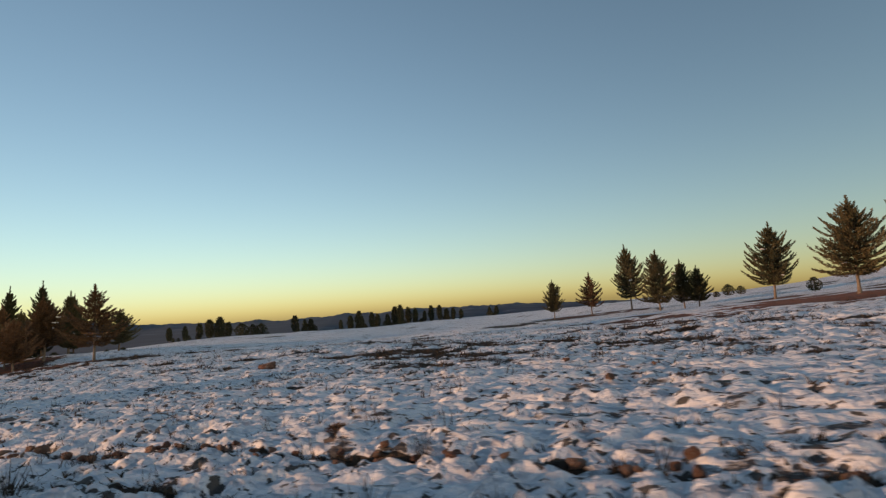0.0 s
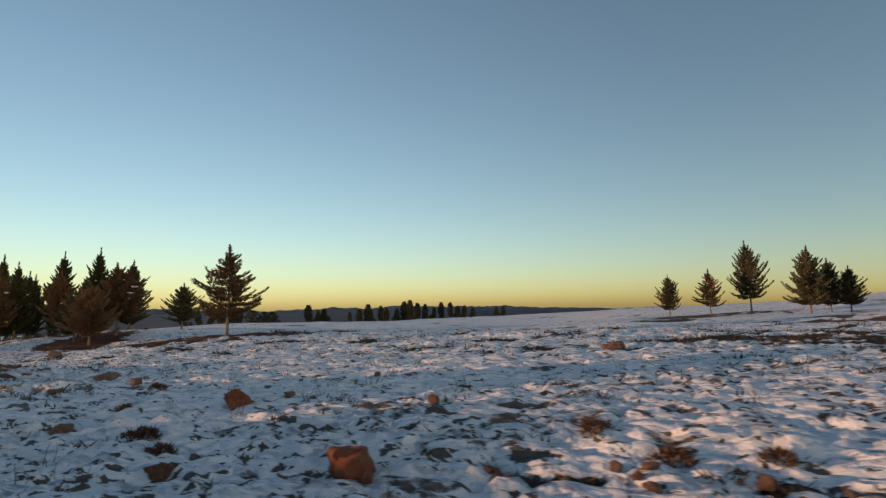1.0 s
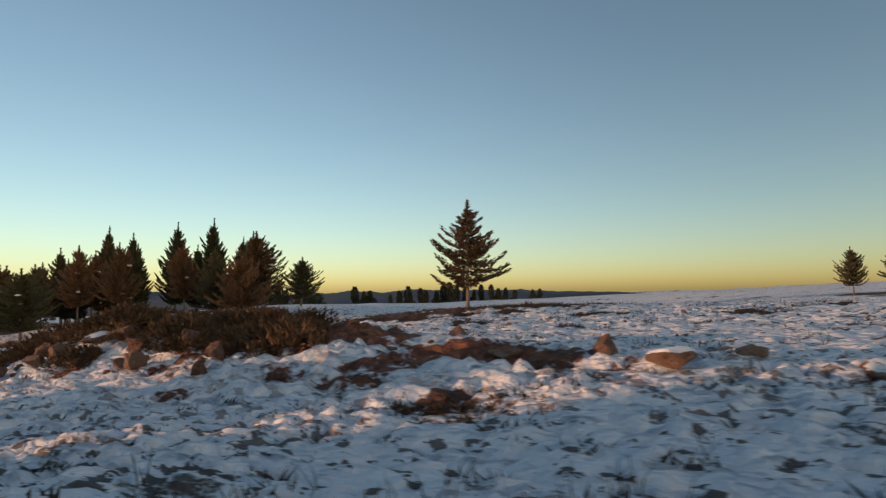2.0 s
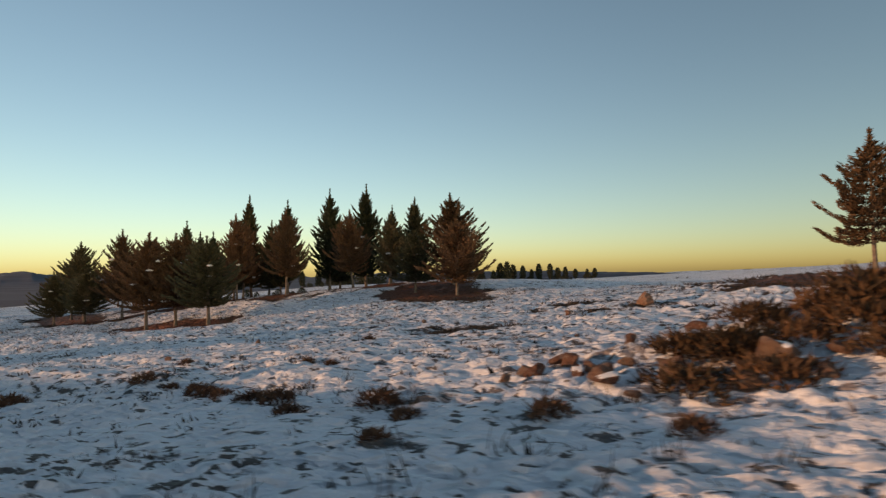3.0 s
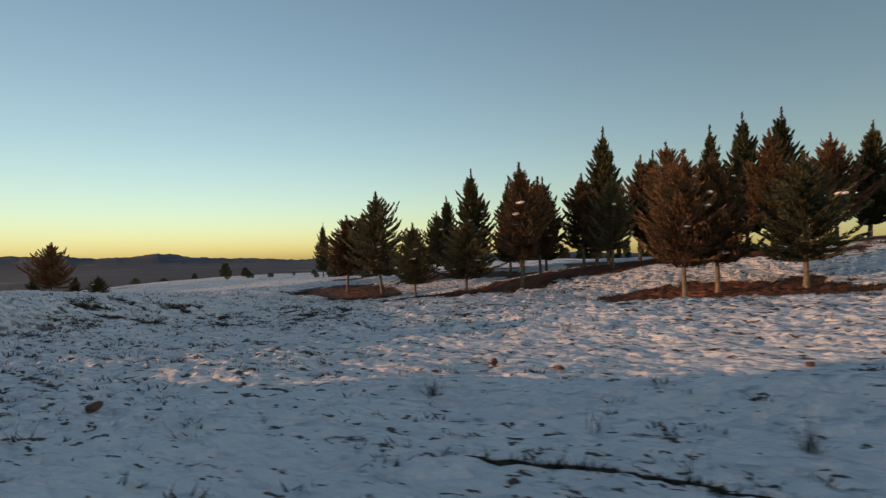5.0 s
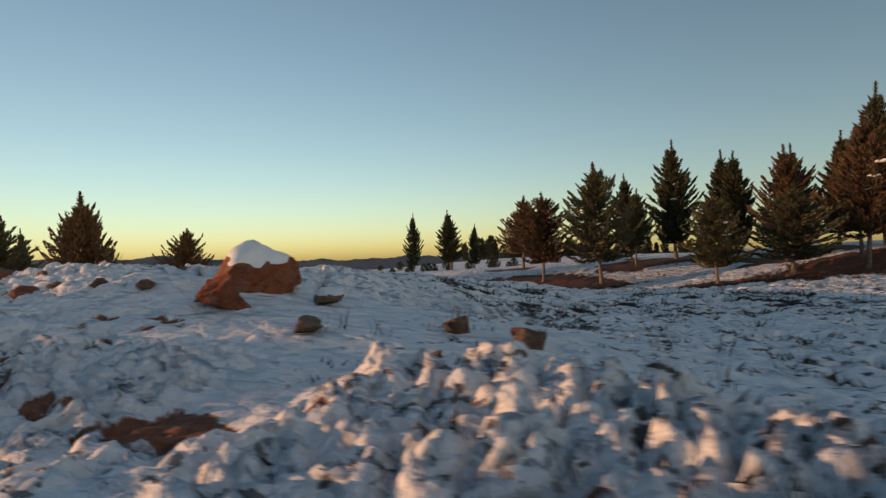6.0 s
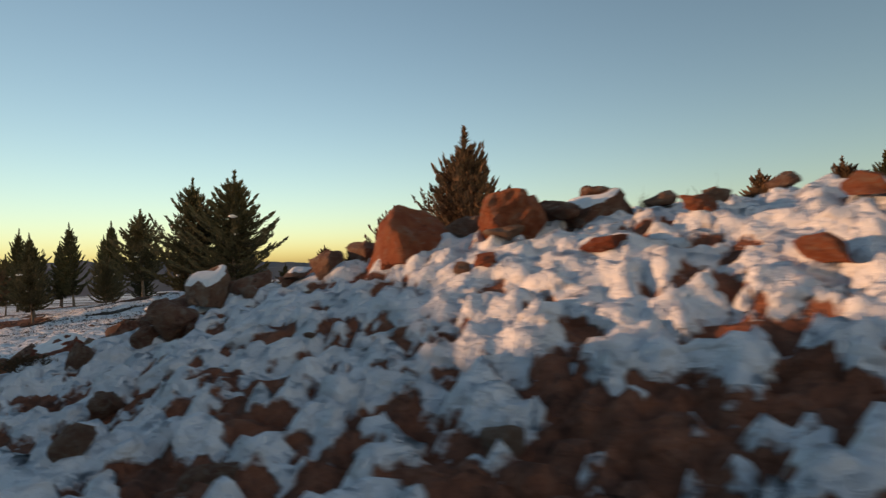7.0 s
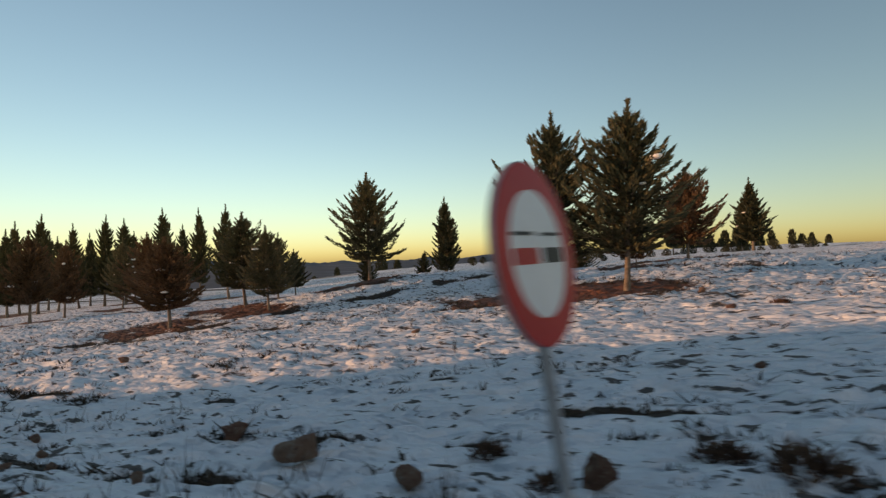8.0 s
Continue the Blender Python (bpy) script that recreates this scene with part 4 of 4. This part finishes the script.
# blocks on the crest of the cut bank
put_rock(-114.35, 4.85, 1.0, "domed", (1.05, 0.85, 0.80), 0.36, 130, "large orange limestone block under a thick snow cap")
put_rock(-113.5, 3.2, 0.62, "red", (1.15, 0.8, 0.75), 0.5, 70, "orange limestone block below the large capped one")
put_rock(-129.9, 1.75, 0.68, "red", (1.05, 0.8, 0.95), 0.3, 200, "large red limestone block on the crest of the bank")
put_rock(-128.45, 1.85, 0.56, "red", (0.95, 0.9, 1.05), 0.42, 165, "red-topped limestone block on the crest of the bank")
put_rock(-127.35, 2.45, 0.5, "capped", (1.3, 0.8, 0.9), 0.08, 10, "limestone block behind a drift of snow")
put_rock(-75.8, 9.5, 0.28, "red", (1.0, 0.9, 0.8), 0.3, 110, "orange limestone block standing on the snowy rise")
put_rock(-75.3, 9.2, 0.22, "red", (1.1, 0.9, 0.8), 0.3, 250, "orange limestone block standing on the snowy rise")
for x, y, r, kind in (
    (-109.66, 4.3, 0.30, "bare"), (-108.6, 4.4, 0.36, "bare"), (-111.4, 3.0, 0.30, "bare"), (-115.2, 3.1, 0.24, "bare"), (-116.2, 2.85, 0.18, "bare"),
    (-112.6, 5.0, 0.4, "capped"), (-105.4, 2.8, 0.26, "bare"), (-104.6, 3.0, 0.22, "bare"), (-128.3, 1.5, 0.28, "bare"),
    (-127.9, 2.3, 0.38, "bare"), (-127.45, 3.0, 0.45, "bare"), (-132.1, 1.85, 0.28, "capped"), (-129.2, 2.2, 0.3, "bare"), (-130.7, 1.9, 0.34, "bare"),
    (-131.3, 1.6, 0.36, "bare"), (-131.5, 2.4, 0.3, "bare"), (-126.6, 2.9, 0.28, "bare"), (-125.2, 3.3, 0.26, "bare"), (-130.9, 2.9, 0.4, "bare"), (-123.6, 3.2, 0.3, "bare"),
    (-121.4, 3.6, 0.24, "bare"), (-126.0, 2.2, 0.2, "bare"),
):
    put_rock(x, y, r, kind, (1, 1, 1.0), 0.34)
for x, d, r in ((-123.9, 6.9, 0.26), (-124.6, 6.5, 0.28), (-125.1, 5.6, 0.24), (-126.1, 6.7, 0.24), (-124.4, 5.0, 0.30), (-122.2, 6.8, 0.3), (-121.0, 6.2, 0.36), (-119.6, 6.9, 0.3), (-117.9, 6.4, 0.34), (-127.0, 5.9, 0.22), (-128.3, 5.8, 0.25), (-120.4, 7.4, 0.24)):
    put_rock(x, float(lane(x)) + d, r, "red", (1.2, 0.9, 0.7), 0.2, None, "red limestone stone bedded in the face of the bank")
# the line of blocks that leads down from the bank
put_rock(-138.1, 1.25, 0.72, "domed", (1.2, 0.8, 0.8), 0.25, 0, "long low limestone block topped with snow")
for x, y, r, kind in (
    (-140.3, 1.5, 0.44, "bare"), (-137.0, 2.3, 0.4, "bare"), (-135.6, 1.9, 0.55, "capped"), (-134.6, 1.6, 0.5, "bare"), (-133.4, 1.2, 0.45, "capped"),
    (-141.0, 1.2, 0.2, "bare"), (-141.6, 0.9, 0.22, "bare"), (-142.3, 0.8, 0.24, "bare"), (-143.1, 0.5, 0.22, "bare"), (-139.4, 1.3, 0.25, "bare"),
    (-136.4, 1.4, 0.34, "bare"), (-133.0, 0.2, 0.42, "bare"), (-134.0, -0.6, 0.25, "bare"), (-137.3, -1.2, 0.22, "bare"), (-135.0, -1.9, 0.24, "bare"),
    (-136.2, 2.0, 0.42, "bare"), (-134.9, 2.4, 0.4, "capped"), (-133.7, 2.2, 0.5, "bare"), (-132.9, 1.7, 0.45, "bare"), (-132.4, 2.9, 0.4, "bare"),
    (-137.2, 1.2, 0.26, "bare"), (-135.9, 1.0, 0.24, "bare"), (-134.2, 0.6, 0.22, "bare"),
    (-131.9, -1.4, 0.26, "bare"), (-150.2, -2.4, 0.3, "bare"), (-148.6, -2.7, 0.18, "bare"), (-146.9, -2.3, 0.2, "bare"), (-151.8, -2.0, 0.22, "bare"),
):
    put_rock(x, y, 1.12 * r, kind, (1, 0.9, 1.1), 0.42)

# broken red and brown rubble between the blocks
rr = np.random.default_rng(91)
for n in range(84):
    x = rr.uniform(-139.5, -131.6)
    y = 1.4 + 0.22 * (x + 137.5) + rr.normal() * 0.6 - (1.5 * rr.random() if n > 52 else 0)
    put_rock(x, y, rr.uniform(0.10, 0.34), "red" if n % 3 == 0 else "capped" if n % 7 == 1 else "bare", (1, rr.uniform(0.7, 1), rr.uniform(0.7, 1.1)), 0.3, None, "rust-red limestone rubble lying in the snow" if n % 3 == 0 else "")

# stones scattered through the snow
rs = np.random.default_rng(17)
spots = []
for _ in range(90):                       # the row beside the verge at the start
    x = rs.uniform(-18, 5)
    spots.append((x, float(lane(x) + stone_row(x)) + rs.normal() * 0.12, rs.uniform(0.05, 0.14)))
for _ in range(14):                       # the broken line in the hollow
    x = rs.uniform(-80, -72.5)
    spots.append((x, float(lane(x) + np.interp(x, (-80, -74.3, -71.3), (5.8, 5.5, 5.2))) + rs.normal() * 0.08, rs.uniform(0.05, 0.09)))
for _ in range(26):                       # stones in the trodden verge at the end
    x = rs.uniform(-160, -141)
    spots.append((x, float(lane(x)) + 4.0 + rs.normal() * 0.5, rs.uniform(0.06, 0.14)))
for _ in range(70):                       # the open field
    x = rs.uniform(-165, 10)
    spots.append((x, float(lane(x)) + rs.uniform(5, 26), rs.uniform(0.07, 0.17)))
for _ in range(44):                       # the face and foot of the cut bank
    x = rs.uniform(-136, -117)
    spots.append((x, float(lane(x)) + rs.uniform(2.5, 9), rs.uniform(0.08, 0.26)))
for _ in range(60):                       # the mound
    spots.append((rs.uniform(-53, -36), rs.uniform(8.6, 12), rs.uniform(0.08, 0.22)))
for x, y, r in spots:
    put_rock(x, y, r, "bare", (1, 1, rs.uniform(0.7, 1.0)), 0.45, None, "small rust-brown stone showing through the snow", "stone", "stones in the snow")


# ---------------------------------------------------------------- shrubs and grass
def twig_mesh(name, seed, n, height, spread, width, material, droop=0.25):
    """A tuft of thin bent stems, three joints each."""
    rng = np.random.default_rng(seed)
    az, lean = rng.uniform(0, 6.283, n), rng.uniform(0, 1, n) ** 0.6 * spread
    out = np.stack([np.cos(az), np.sin(az), 0 * az], 1)
    ln = height * rng.uniform(0.3, 1.1, n) ** 0.8
    base = out * (rng.uniform(0, 0.9, n) * lean * height * 0.8)[:, None]
    side = np.stack([-np.sin(az), np.cos(az), 0 * az], 1) + rng.normal(0, 0.4, (n, 3))
    side /= np.linalg.norm(side, axis=1, keepdims=True)
    up = np.array([0, 0, 1.0])
    rise = ln * np.sqrt(np.clip(1.15 - (lean / (spread + 1e-6)) ** 2, 0.05, 1))
    kink = rng.normal(0, 0.14, (n, 3)) * ln[:, None]
    p1 = base + out * (lean * ln * 0.40)[:, None] + up * (rise * 0.55)[:, None] + kink
    p2 = base + out * (lean * ln * 0.85)[:, None] + up * (rise * (1 - droop * 0.3))[:, None] + kink * 1.5
    base = base - up * 0.08
    w = width * rng.uniform(0.6, 1.4, n)[:, None] * side
    v = np.stack([base - w, base + w, p1 + w * 0.7, p1 - w * 0.7, p2 + w * 0.15, p2 - w * 0.15], 1).reshape(-1, 3)
    k = np.arange(n)[:, None] * 6
    f = np.concatenate([k + [0, 1, 2, 3], k + [3, 2, 4, 5]])
    return mesh_from(name, v, f, material)


def scrub_mesh(name, seed, n, height, spread, leaf, material):
    """A low woody cushion: a ragged dome of small leafy shoots over a few stems."""
    rng = np.random.default_rng(seed)
    az, up = rng.uniform(0, 6.283, n), rng.uniform(0, 1, n) ** 0.8
    lobe = 1 + 0.28 * np.sin(3 * az + rng.uniform(0, 6)) + 0.18 * np.sin(5 * az + rng.uniform(0, 6))
    r = np.sqrt(1 - up ** 2) * lobe * rng.uniform(0.35, 1.0, n) ** 0.5 * spread
    o = np.stack([np.cos(az) * r, np.sin(az) * r, up * height * rng.uniform(0.5, 1.0, n) * (0.7 + 0.3 * lobe) - 0.04], 1)
    aim = np.stack([np.cos(az) * 0.7, np.sin(az) * 0.7, 0.5 + 0.6 * up], 1) + rng.normal(0, 0.45, (n, 3))
    ln = leaf * rng.uniform(0.5, 1.5, n)
    v, f = sprays(o, aim, ln, ln * rng.uniform(0.16, 0.38, n), rng)
    return mesh_from(name, v, f, material)


shrub_meshes = [scrub_mesh("shrub", 700 + i, 520, 0.27, 0.34, 0.11, M_SHRUB) for i in range(3)]
heath_meshes = [scrub_mesh("shrub", 720 + i, 800, 0.46, 0.66, 0.15, M_HEATH) for i in range(3)]
weed_meshes = [twig_mesh("dry_weed", 740 + i, 60, 0.6, 0.5, 0.007, M_GRASS) for i in range(2)]


def put_plant(meshes, x, y, size, name, label, category, group, tall=1.0):
    ob = new(name, meshes[int(rng_place.integers(len(meshes)))])
    ob.matrix_basis = pose(x, y, surface_z(x, y) - 0.02, 0, 0, rng_place.uniform(0, 360)) @ Matrix.Diagonal((size, size, size * tall, 1))
    return tagged(ob, label, category, group)


for x, y, s in (
    (-47.9, 6.1, 0.9), (-47.5, 7.0, 0.8), (-47.0, 6.4, 1.0), (-48.4, 4.9, 0.9), (-47.4, 5.2, 0.9), (-46.2, 5.6, 0.9), (-56.0, 7.5, 0.8), (-53.9, 7.5, 0.7),
    (-56.9, 8.2, 1.0), (-54.6, 8.0, 1.0), (-58.8, 8.7, 0.7), (-53.6, 6.2, 0.6), (-64.1, 7.6, 1.05), (-61.9, 9.2, 0.8), (-60.9, 9.2, 0.6), (-59.8, 9.0, 0.9),
    (-59.4, 8.9, 0.8), (-57.8, 8.5, 0.9), (-59.0, 11.6, 0.6), (-60.5, 16.7, 0.7), (-63.0, 11.3, 0.6), (-58.2, 11.5, 0.6), (-51.8, 7.4, 0.8), (-50.2, 7.0, 0.7),
    (-16.8, 8.6, 0.7), (-15.8, 7.8, 0.7), (-14.7, 7.8, 0.6), (-23.2, 7.0, 0.7), (-23.9, 7.3, 0.8), (-27.2, 10.4, 0.6), (-26.1, 8.7, 0.5), (-5.1, 7.6, 0.5), (-145.3, -1.7, 0.9), (-145.9, -1.5, 0.7), (-148.1, -1.8, 0.6), (-147.3, -2.3, 0.55), (-144.8, 8.0, 0.7),
):
    put_plant(shrub_meshes, x, y, s, "shrub", "low dry rust-brown shrub standing in the snow", "shrub", "dry shrubs beside the road")
rb = np.random.default_rng(29)
for n in range(66):
    x = -50.2 + 10.4 * n / 66 + rb.normal() * 0.3
    put_plant(heath_meshes, x, float(lane(x)) + 9.2 + 0.7 * smooth(-47, -42, x) + rb.normal() * 0.65, rb.uniform(0.55, 1.15), "heath_bush", "dense rust-brown heath bush among the stones", "bush", "heath bushes on the mounds", rb.uniform(0.7, 1.05))
for x, y, s in ((-133.2, 2.0, 0.8), (-131.8, 3.2, 0.8), (-136.9, 2.9, 0.6), (-129.4, 3.6, 0.7), (-135.0, -0.8, 0.45), (-130.2, 3.4, 0.7)):
    put_plant(heath_meshes, x, y, s, "heath_bush", "dense green-brown heath bush among the stones", "bush", "heath bushes on the mounds")
for x, d, s in ((-117.6, 9.4, 0.6), (-119.8, 9.0, 0.5), (-121.2, 9.8, 0.7), (-122.4, 9.2, 0.6), (-124.0, 9.6, 0.5), (-125.3, 9.1, 0.6)):
    put_plant(heath_meshes, x, float(lane(x)) + d, s, "heath_bush", "low brown heath bush on the crest of the bank", "bush", "heath bushes on the mounds", 0.8)
for x in np.arange(-133, -112, 1.5):
    put_plant(weed_meshes, x + rs.normal() * 0.5, float(lane(x)) + 8.4 + rs.normal() * 0.8, rs.uniform(0.45, 0.75), "dry_weed", "thin dry weed on the crest of the bank", "weed", "dry weeds on the bank", 1.0)
for x, y in ((-73.9, 5.0), (-80.5, 5.2), (-69.0, 6.8), (-14.0, 5.6), (-3.0, 6.4), (-9.0, 5.0), (-27.5, 6.0), (-18.5, 5.4), (-86.0, 6.0), (-66.4, 5.2), (-148.0, -3.0), (-145.5, -3.1), (-151.0, -3.3), (-91.5, 7.0)):
    put_plant(weed_meshes, x, y, rs.uniform(0.6, 0.9), "dry_weed", "sparse dry weed poking out of the snow", "weed", "dry weeds by the verge")


def make_grass():
    """Short frozen grass that fills the gaps in the thin snow."""
    rng = np.random.default_rng(23)
    V, F, count = [], [], 0
    i = np.flatnonzero((gx > -178) & (gx < 20))
    j = np.flatnonzero((gd > 2.4) & (gd < 44))
    n = 260000
    pi, pj = rng.choice(i, n), rng.choice(j, n)
    thin = BARE[pi, pj] + 0.5 * fbm(GX[pi, pj] / 0.5, GY[pi, pj] / 0.4, 103, 2)
    keep = (thin > 0.43) & (EARTH[pi, pj] < 0.35) & (rng.uniform(0, 1, n) < np.clip((thin - 0.38) * 3.0, 0, 0.8))
    loose = rng.uniform(0, 1, n) < 0.012 * (EARTH[pi, pj] < 0.5)
    pi, pj = pi[keep | loose], pj[keep | loose]
    for a, c in zip(pi, pj):
        px, py, pz, pd = GX[a, c], GY[a, c], GZ[a, c], gd[c]
        m = 8
        size = rng.uniform(0.06, 0.15) * (1 + pd / 60)
        az, r = rng.uniform(0, 6.283, m), rng.uniform(0, 1, m) * size * 1.2
        base = np.stack([px + np.cos(az) * r * 1.6, py + np.sin(az) * r * 0.8, np.full(m, pz - 0.04)], 1)
        tip = base + np.stack([rng.normal(0, 0.7, m), rng.normal(0, 0.6, m), rng.uniform(0.4, 1.1, m)], 1) * size
        w = np.stack([np.cos(az), np.sin(az), 0 * az], 1) * size * 0.16
        V.append(np.stack([base - w, base + w, tip], 1).reshape(-1, 3))
        F.append(np.arange(3 * m).reshape(m, 3) + count)
        count += 3 * m
    ob = new("grass_tufts", mesh_from("grass_tufts", np.concatenate(V), np.concatenate(F), M_GRASS))
    tagged(ob, "short dark frozen grass tufts breaking through the snow", "grass", kind="stuff")
    # thin dry stalks standing in the open snow
    V, F, count = [], [], 0
    for _ in range(1500):
        px, pd = rng.uniform(-176, 15), 3.2 + 34 * rng.uniform(0, 1) ** 1.6
        py = pd + float(lane(px))
        if fbm(np.array(px / 9), np.array(pd / 6), 107, 2) < -0.12 or abs(px + 82) < 15 and pd < 16 and rng.uniform() < 0.75 or bank_height(px) > 0.4 and pd < 9:
            continue
        pz = surface_z(px, py)
        for _ in range(int(rng.integers(3, 9))):
            foot = np.array([px + rng.normal() * 0.10, py + rng.normal() * 0.07, pz - 0.03])
            lean = np.array([rng.normal() * 0.35, rng.normal() * 0.3, 1.0]) * rng.uniform(0.12, 0.36)
            w = np.array([0.006, 0.002, 0.0]) * rng.uniform(0.7, 1.5)
            mid = foot + lean * 0.6 + rng.normal(0, 0.02, 3)
            V.append([foot - w, foot + w, mid + w * 0.7, mid - w * 0.7, foot + lean + w * 0.3, foot + lean - w * 0.3])
            F += [(count, count + 1, count + 2, count + 3), (count + 3, count + 2, count + 4, count + 5)]
            count += 6
    ob = new("dry_stalks", mesh_from("dry_stalks", np.concatenate(V), np.array(F), M_GRASS))
    return tagged(ob, "thin dry brown stalks standing in the snow", "weeds", kind="stuff")


make_grass()


# ---------------------------------------------------------------- road signs
def disc(radius, thick, y, segs=64, inner=0.0):
    """A round plate, or a ring, that faces +y, its front at y."""
    bm = bmesh.new()
    a = [2 * math.pi * i / segs for i in range(segs)]
    rings = [(radius, y - thick), (radius, y - 0.003), (radius - 0.004, y)]
    rings += [(inner, y)] if inner else []
    rings += [(inner, y - thick)] if inner else []
    loops = [[bm.verts.new((math.cos(t) * r, yy, math.sin(t) * r)) for t in a] for r, yy in rings]
    pairs = list(zip(loops, loops[1:] + ([loops[0]] if inner else [])))
    for p, q in pairs[:None if inner else len(loops) - 1]:
        for i in range(segs):
            j = (i + 1) % segs
            bm.faces.new((p[i], p[j], q[j], q[i]))
    if not inner:
        bm.faces.new(loops[-1])
        bm.faces.new(list(reversed(loops[0])))
    bmesh.ops.recalc_face_normals(bm, faces=bm.faces)
    return bm


def box(cx, cz, w, h, y, thick=0.002, bevel=0.0):
    bm = bmesh.new()
    bmesh.ops.create_cube(bm, size=1, matrix=Matrix.Translation((cx, y, cz)) @ Matrix.Diagonal((w, thick, h, 1)))
    if bevel:
        bmesh.ops.bevel(bm, geom=[e for e in bm.edges if abs(e.verts[0].co.y - e.verts[1].co.y) > 1e-5], offset=bevel, segments=3, affect='EDGES')
    return bm


def pole_mesh(top, foot):
    bm = bmesh.new()
    bmesh.ops.create_cone(bm, cap_ends=True, segments=16, radius1=0.030, radius2=0.030, depth=top - foot, matrix=Matrix.Translation((0, -0.045, (top + foot) / 2)))
    return bm


def sign_base(name, x, y, centre_z, turn, label):
    """Pole, plate, red ring and white face of a round road sign."""
    root = new(name)
    root.matrix_basis = pose(x, y, centre_z, 0, -7, 0) @ pose(0, 0, 0, 0, 0, turn)
    foot = surface_z(x, y) - centre_z - 0.3
    part("pole", pole_mesh(0.33, foot), M_STEEL, root, "galvanised steel tube")
    plate = part("plate", disc(0.425, 0.022, 0.0), M_STEEL, root, "grey metal back plate")
    part("ring", disc(0.420, 0.004, 0.005, inner=0.292), M_RED, plate, "broad red border")
    part("face", disc(0.294, 0.004, 0.0045), M_WHITE, plate, "white reflective face")
    for z in (0.2, -0.2):
        part("clamp", box(0, z, 0.10, 0.045, -0.035, 0.06, 0.006), M_STEEL, plate)
    tagged(root, label, "road sign", "round road signs at the verge")
    return plate


def glyph_mesh(text, size):
    cu = bpy.data.curves.new("numeral", 'FONT')
    cu.body, cu.size, cu.extrude, cu.offset = text, size, 0.0012, 0.012
    cu.align_x, cu.align_y = 'CENTER', 'CENTER'
    tmp = bpy.data.objects.new("numeral", cu)
    me = bpy.data.meshes.new_from_object(tmp)
    bpy.data.objects.remove(tmp)
    me.transform(Matrix.Rotation(math.pi, 4, 'Z') @ Matrix.Rotation(math.pi / 2, 4, 'X'))
    me.materials.clear()
    me.materials.append(M_BLACK)
    return me


limit_plate = sign_base("speed_limit_sign", -74.56, 1.66, -1.83, -94, "round speed limit sign 80 with red border on a steel pole")
for ch, cx in (("8", 0.098), ("0", -0.108)):
    ob = mesh_part("numeral", glyph_mesh(ch, 0.34), limit_plate, "black numeral")
    ob.matrix_basis = Matrix.Translation((cx, 0.0062, 0.0)) @ Matrix.Diagonal((0.95, 1, 1.02, 1))

passing_plate = sign_base("no_overtaking_sign", -146.54, -4.65, -5.07, -95, "round no overtaking sign, red and black cars on white")
for cx, w, roof_x, mat_body, paint in ((0.140, 0.255, 0.150, M_RED, "red"), (-0.150, 0.215, -0.145, M_BLACK, "black")):
    part("car_body", box(cx, -0.012, w, 0.072, 0.0065, 0.003, 0.008), mat_body, passing_plate, paint + " painted car body on the sign")
    part("car_roof", box(roof_x, 0.088, 0.215, 0.016, 0.0065, 0.003, 0.005), M_BLACK, passing_plate, "thin black painted car roof on the sign")
